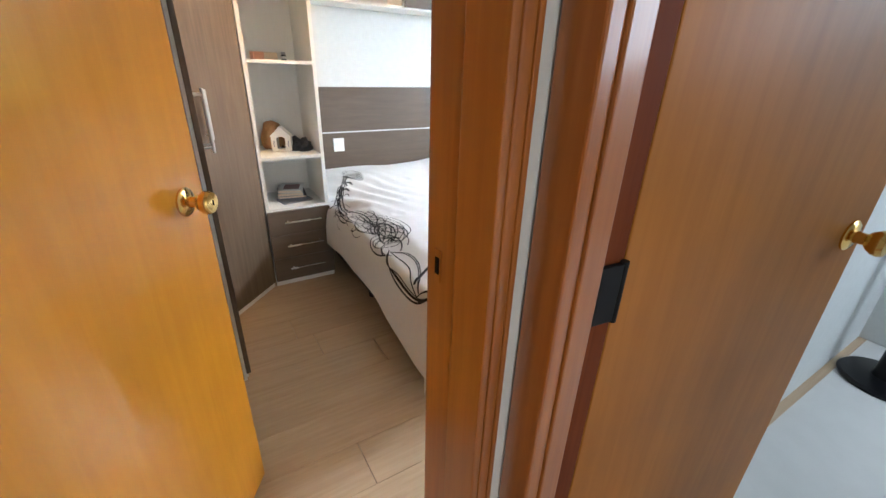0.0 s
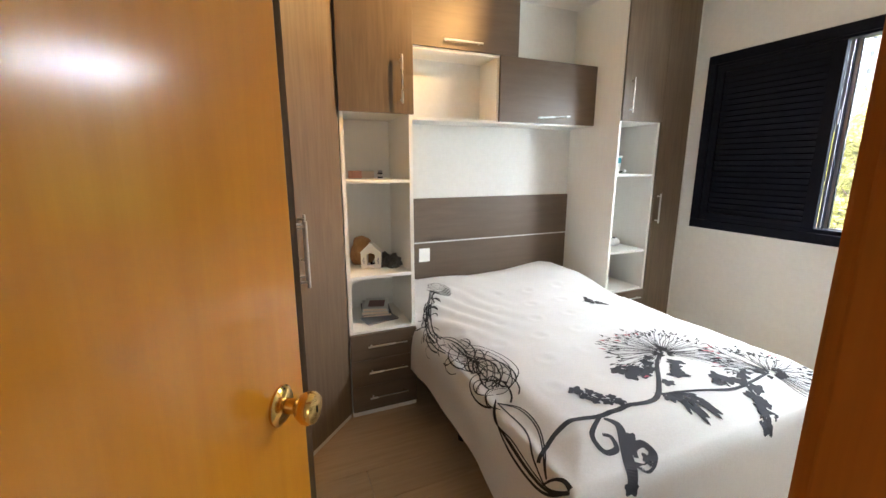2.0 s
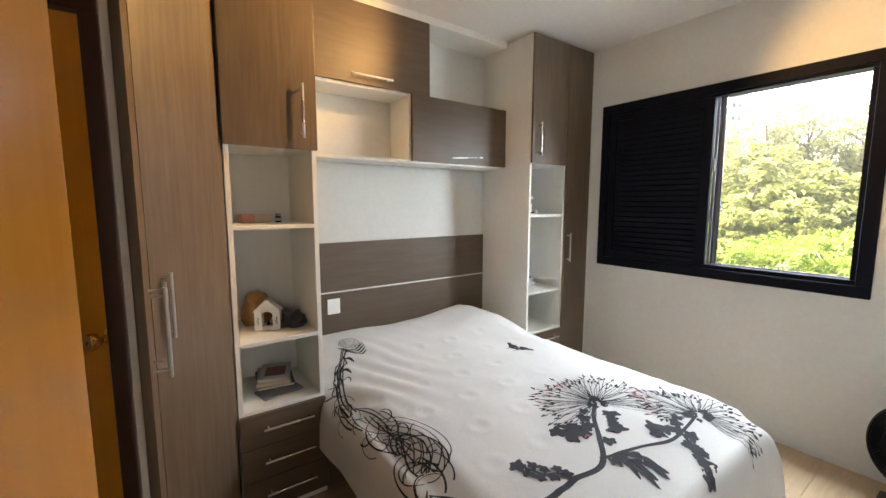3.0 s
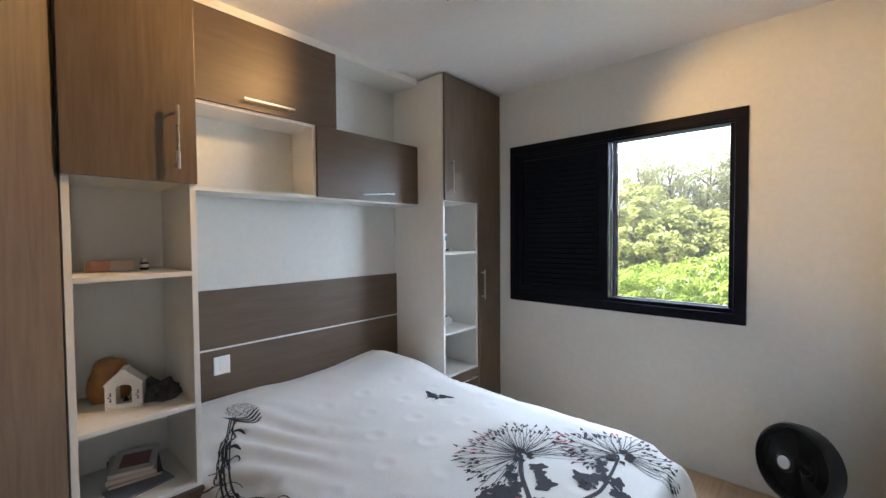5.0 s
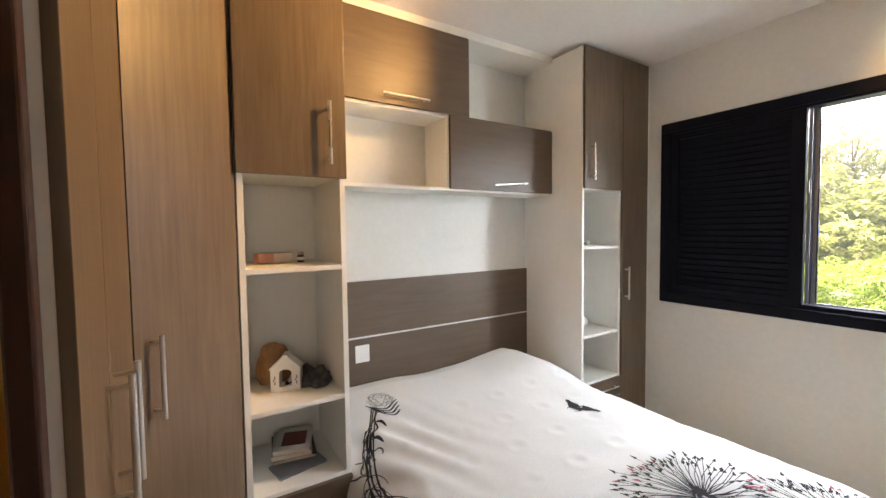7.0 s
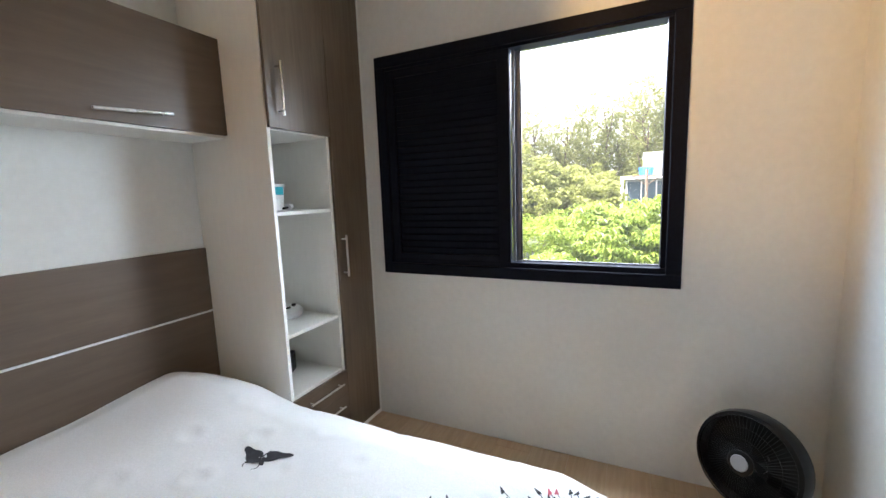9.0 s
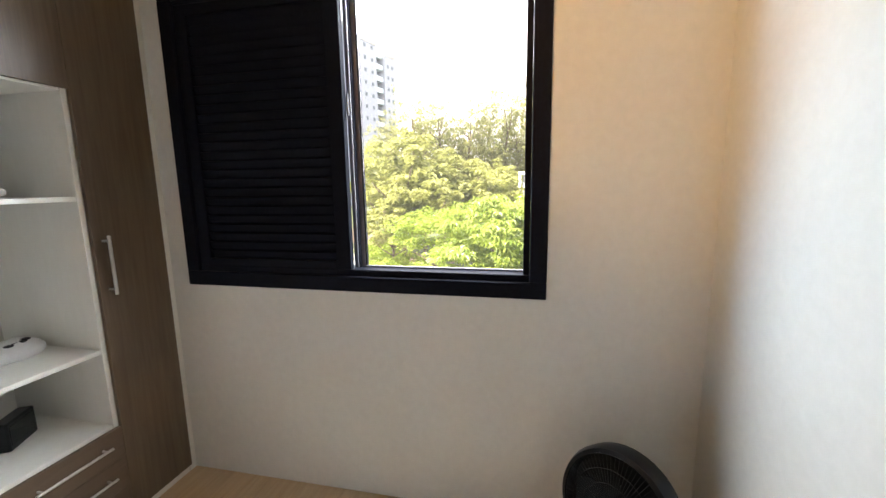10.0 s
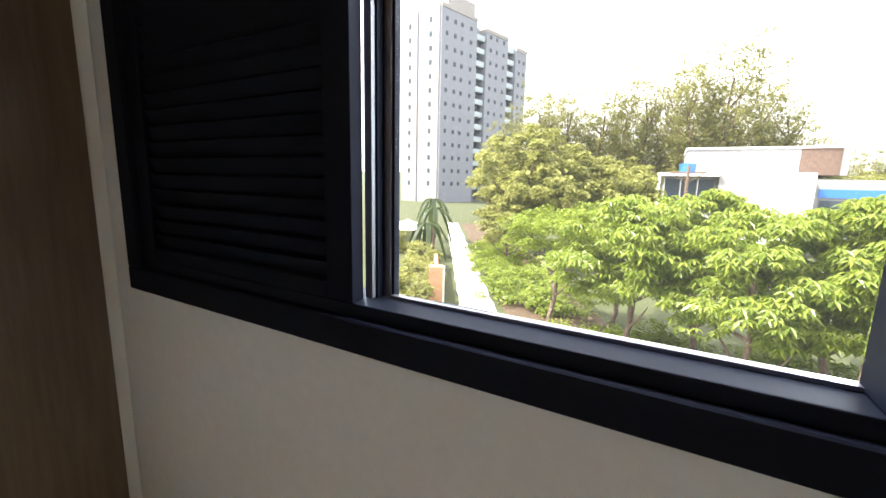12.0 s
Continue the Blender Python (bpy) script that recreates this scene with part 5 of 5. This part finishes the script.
SKYLINE = [(30, 4.0), (20, 7.5), (18, 9.6), (14.5, 12.4), (11, 9.5), (8, 10.5), (5, 12.2), (2.5, 11.5), (0.5, 13.4), (-3, 13.0), (-6, 14.4), (-8.5, 11.5), (-11, 8.0), (-13, 5.6), (-16, 4.2), (-40, 4.0)]


def skyline(az):
    for (a0, e0), (a1, e1) in zip(SKYLINE, SKYLINE[1:]):
        if a1 <= az <= a0:
            return e0 + (e1 - e0) * (a0 - az) / (a0 - a1)
    return 4.0


for k in range(38):
    az = 21 - 1.1 * k + rng.uniform(-0.4, 0.4)
    d = 56 + (k % 4) * 6 + rng.uniform(-2, 2)
    h = d * math.tan(radians(skyline(az))) * (1.0, 0.64, 0.88, 0.52)[k % 4] + 4.8
    tree((2.6 + d * math.cos(radians(az)), 1.6 + d * math.sin(radians(az)), GZ), T_FAR, C_FAR[k % 4], 5.5, "tall open-crowned eucalyptus tree in the distance", "distant eucalyptus trees", h / 15.2, 61 * k)
for k in range(16):
    az = radians(22 - 3.2 * k + rng.uniform(-1, 1))
    d = 48 + rng.uniform(-2, 5)
    tree((2.6 + d * math.cos(az), 1.6 + d * math.sin(az), GZ), T_MID, C_MID[k % 2], 4.6, "dense dusty green tree in the distance", "trees in front of the wood", 0.85 + 0.2 * rng.random(), 33 * k)


# palms and hedge by the wall
def palm(place, h, label):
    t = thing("palm", place, label, "palm", "palms by the path")
    part("trunk", rod(bmesh.new(), (0, 0, -0.05), (0.1, 0, h), 0.11, 10, 0.07), M_BARK, t, smooth=True)
    bm = bmesh.new()
    for k in range(16):
        a = 6.283 * k / 16 + 0.2 * math.sin(k * 3)
        last = None
        for j in range(7):
            r = 0.28 * j
            z = h + 0.28 * j * 0.5 - 0.075 * j * j * (0.7 + 0.3 * (k % 3))
            w = 0.15 * math.sin(math.pi * (j + 0.6) / 7.2)
            c, s = math.cos(a), math.sin(a)
            pair = [bm.verts.new((0.1 + r * c - w * s, r * s + w * c, z - w * 0.4)), bm.verts.new((0.1 + r * c + w * s, r * s - w * c, z - w * 0.4))]
            if last:
                bm.faces.new((last[0], last[1], pair[1], pair[0]))
            last = pair
    part("fronds", bm, M_LEAF_PALM, t)


for x, y, h in ((26.5, 15.6, 3.0), (30.0, 17.8, 3.4), (24.0, 14.6, 2.2)):
    palm((x, y, GZ), h, "small palm with arching fronds beside the path")
HEDGE = crown_mesh("hedge", M_LEAF_MID, rng, 60, 60, (2.2, 1.0, 0.9), 0.4, (0.16, 0.05), 0.2)
for x, y in ((17.5, 11.0), (21.5, 13.4), (26.0, 17.5), (15.2, 10.2)):
    o = tagged(new("shrub", HEDGE), "low yellow-green shrub beside the wall", "shrub", "shrubs beside the wall")
    o.matrix_basis = pose(x, y, GZ + 0.55, 0, 0, 30)
UNDER = crown_mesh("undergrowth", M_LEAF_NEAR, rng, 50, 50, (1.5, 1.3, 0.7), 0.35, (0.16, 0.04), 0.3)
for k, (x, y) in enumerate(((12.4, 3.6), (11.3, 1.8), (12.8, -0.6), (10.8, -1.2), (13.6, 3.0), (15.0, 1.6), (11.6, -3.8), (14.6, -1.4), (17.6, 5.0), (20.5, 6.8), (18.7, 7.2), (21.4, 8.6), (24.6, 10.4), (28.6, 12.5), (19.8, 6.3), (23.0, 8.4), (26.8, 10.6))):
    o = tagged(new("shrub", UNDER), "leafy green shrub beneath the trees", "shrub", "shrubs beneath the trees")
    o.matrix_basis = pose(x, y, GZ + 0.42, 0, 0, 53 * k)
t = thing("garden_wall", (16.0, 9.3, GZ), "terracotta garden wall pillar with a white edge beside the path", "wall", turn=30)
part("pillar", boxes((-0.25, 0.25, -0.30, 0.25, -0.05, 1.55), bevel=0.02), M_BRICKY, t)
part("edge", boxes((-0.27, 0.27, -0.36, -0.301, -0.05, 1.50)), M_WHITEWALL, t, "white painted edge")
part("low_wall", boxes((0.251, 6.0, -0.12, 0.08, -0.05, 0.95), bevel=0.01), M_BRICKY, t)
t = thing("parasol", (24.5, 16.4, GZ), "white and blue garden parasol", "parasol")
part("pole", rod(bmesh.new(), (0, 0, -0.05), (0, 0, 2.2), 0.03, 8), M_ALU, t)
part("canopy", lathe([(1.3, 1.75), (0.7, 2.05), (0.02, 2.3), (0.0, 2.28), (0.7, 2.02), (1.28, 1.73)], 12), M_WHITEWALL, t)


# ---- apartment tower ----
def apartment_tower():
    t = thing("apartment_tower", (80.6, 46.4, GZ), "pale grey high-rise apartment tower with rows of small windows and balconies", "apartment building", turn=-15)
    H, floors = 40.5, 14
    fh = 2.85
    part("wall", boxes((0, 11.5, 0, 12.5, 0, H), (15.0, 23.5, 0, 12.5, 0, H - 1.2), (27.0, 32.0, 0, 12.5, 0, H - 2.5)), M_FACADE_SHADED, t)
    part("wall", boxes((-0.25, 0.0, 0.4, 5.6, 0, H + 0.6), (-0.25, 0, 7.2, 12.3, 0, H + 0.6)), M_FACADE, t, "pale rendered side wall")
    part("recess_wall", boxes((11.5, 15.0, 2.2, 12.5, 0, H), (23.5, 27.0, 2.2, 12.5, 0, H - 2)), M_FACADE_SHADED, t)
    part("roof", boxes((0, 11.5, -0.15, 12.6, H, H + 0.7), (15, 23.5, -0.15, 12.6, H - 1.2, H - 0.4), (27, 32, -0.15, 12.6, H - 2.5, H - 1.7)), M_FACADE, t)
    part("plant_room", boxes((5.0, 14.0, 3.0, 9.5, H + 0.7, H + 5.2)), M_FACADE, t, "pale plant room on the roof")
    pane = mesh_of("window", boxes((-0.34, 0.34, -0.10, 0.05, -0.42, 0.42)), M_PANE)
    small = mesh_of("window", boxes((-0.10, 0.05, -0.35, 0.35, -0.5, 0.5)), M_PANE)
    rail = mesh_of("balcony", boxes((-1.72, 1.72, 0.5, 0.6, -1.2, -0.1), (-1.72, 1.72, 0.6, 2.2, -1.35, -1.2)), M_BALC)
    door = mesh_of("balcony_door", boxes((-1.3, 1.3, 2.1, 2.25, -1.1, 1.0)), M_PANE)
    for f in range(1, floors):
        z = f * fh + 1.4
        for x in (1.6, 4.2, 6.4, 9.4, 16.6, 19.0, 21.8, 28.6, 30.6):
            o = new("window", pane)
            o.parent = t
            o.location = (x, 0, z)
        for y in (3.0, 9.6):
            o = new("window", small)
            o.parent = t
            o.location = (-0.25, y, z)
        for x in (13.25, 25.25):
            o = new("balcony", rail)
            o.parent = t
            o.location = (x, 0, z)
            o = new("balcony_door", door)
            o.parent = t
            o.location = (x, 0, z)


apartment_tower()


def white_building():
    t = thing("white_building", (41.0, 1.6, GZ), "low white flat-roofed building beyond the trees", "building")
    part("wall", boxes((0, 12, -5.2, -3.3, 0, 5.9)), M_WHITE_DARKENED, t, "front block in darkened white render")
    part("wall", boxes((0.9, 12, -3.28, 0.6, 0, 5.7)), M_WHITE_DARKENED, t, "recessed wall behind the glazed corner")
    for y in (-3.1, -1.9, -0.7):
        g = part("glazing", boxes((0.78, 0.88, y + 0.06, y + 1.12, 3.4, 5.45)), M_PANE, t, "dark glazed corner")
        part("mullion", boxes((0.70, 0.78, y + 1.13, y + 1.19, 3.3, 5.5)), M_WHITEWALL, g)
    part("canopy", boxes((-0.3, 0.9, -3.28, 1.0, 5.7, 5.95)), M_WHITEWALL, t)
    part("canopy_post", boxes((-0.2, 0.0, 0.75, 0.95, 0, 5.7)), M_WHITEWALL, t)
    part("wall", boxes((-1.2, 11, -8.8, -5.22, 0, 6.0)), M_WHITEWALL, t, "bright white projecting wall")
    part("wall", boxes((0.5, 12, -26, -8.82, 0, 5.6)), M_WHITE_DARKENED, t)
    part("upper_wall", boxes((3.0, 12, -8.6, -1.0, 5.96, 8.0)), M_WHITE_DARKENED, t, "upper storey in darkened white render")
    part("coping", boxes((2.9, 12.1, -11.5, -0.9, 8.0, 8.15)), M_WHITEWALL, t)
    part("upper_end", boxes((3.0, 12, -11.0, -8.62, 5.96, 8.0)), grained("brown_cladding", ((0.10, 0.06, 0.045), (0.15, 0.10, 0.07)), 5, (1, 1, 1), (0.6, 0.8)), t, "brown clad end")
    part("upper_fin", boxes((2.8, 12, -11.4, -11.02, 5.96, 8.0)), M_WHITE_DARKENED, t)
    part("band", boxes((0.38, 0.49, -25, -9.4, 4.3, 4.9)), M_BLUE, t, "blue band")
    for y in (-10.4, -12.6, -14.8, -17.0, -19.2, -21.4):
        part("window", boxes((0.40, 0.52, y - 0.9, y + 0.9, 2.0, 4.1)), M_PANE, t)
    w = thing("water_tank", (42.6, 0.5, GZ + 5.9), "blue plastic water tank on the roof", "tank")
    part("tank", lathe([(0.0, 0.06), (0.55, 0.06), (0.62, 0.75), (0.66, 0.8), (0.0, 0.95)], 20), M_BLUE, w, smooth=True)
    p = thing("utility_pole", (36.0, 0.6, GZ), "dark utility pole with a crossarm and wires", "pole")
    part("pole", rod(bmesh.new(), (0, 0, -0.1), (0, 0, 6.3), 0.13, 10, 0.10), M_BARK, p, smooth=True)
    part("crossarm", boxes((-0.06, 0.06, -1.1, 1.1, 5.75, 5.88)), M_BARK, p)
    part("brace", rod(bmesh.new(), (0, -0.9, 5.75), (0, 0, 5.1), 0.03, 6), M_BARK, p)
    part("brace", rod(bmesh.new(), (0, 0.9, 5.75), (0, 0, 5.1), 0.03, 6), M_BARK, p)


white_building()
bm = bmesh.new()
N = 90
for k in range(N):
    a0, a1 = radians(-75 + 150 * k / N), radians(-75 + 150 * (k + 1) / N)
    h0, h1 = (14 + 9 * noise.noise((k * 0.22, 3, 0)) + 5 * noise.noise((k * 0.8, 9, 0))), (14 + 9 * noise.noise(((k + 1) * 0.22, 3, 0)) + 5 * noise.noise(((k + 1) * 0.8, 9, 0)))
    R = 420
    v = [bm.verts.new((R * math.cos(a0), R * math.sin(a0), GZ - 1)), bm.verts.new((R * math.cos(a1), R * math.sin(a1), GZ - 1)), bm.verts.new((R * math.cos(a1) + 60, R * math.sin(a1), GZ + h1)), bm.verts.new((R * math.cos(a0) + 60, R * math.sin(a0), GZ + h0))]
    bm.faces.new(v)
structure("backdrop", bm, grained("wooded_hills", ((0.06, 0.08, 0.05), (0.12, 0.14, 0.09)), 0.15, (1, 1, 1), (0.9, 1.0), bump=0, blotch=0.4), "distant wooded hills", "hills")

# ---- floor planks ----
rng = random.Random(5)
PL, PW, GAP = 1.28, 0.19, 0.0012


def plank_mesh(length):
    return mesh_of("plank", boxes((0, length - GAP, 0, PW - GAP, -0.010, 0.0), bevel=0.0009), M_FLOOR)


floor_ob = bpy.data.objects["floor"]
planks = {}
row = 0
y = -1.29
while y < 3.44:
    x = X_LEFT - 0.1 - rng.uniform(0, PL)
    xe = 0.55 if y + PW < 0.66 else 3.165
    while x < xe:
        a, b = max(x, X_LEFT - 0.1), min(x + PL, xe)
        if b - a > 0.02:
            key = round(b - a, 2)
            if key not in planks:
                planks[key] = plank_mesh(key)
            o = new("plank", planks[key])
            o.parent = floor_ob
            o.location = (a, y, 0.0)
        x += PL
    y += PW
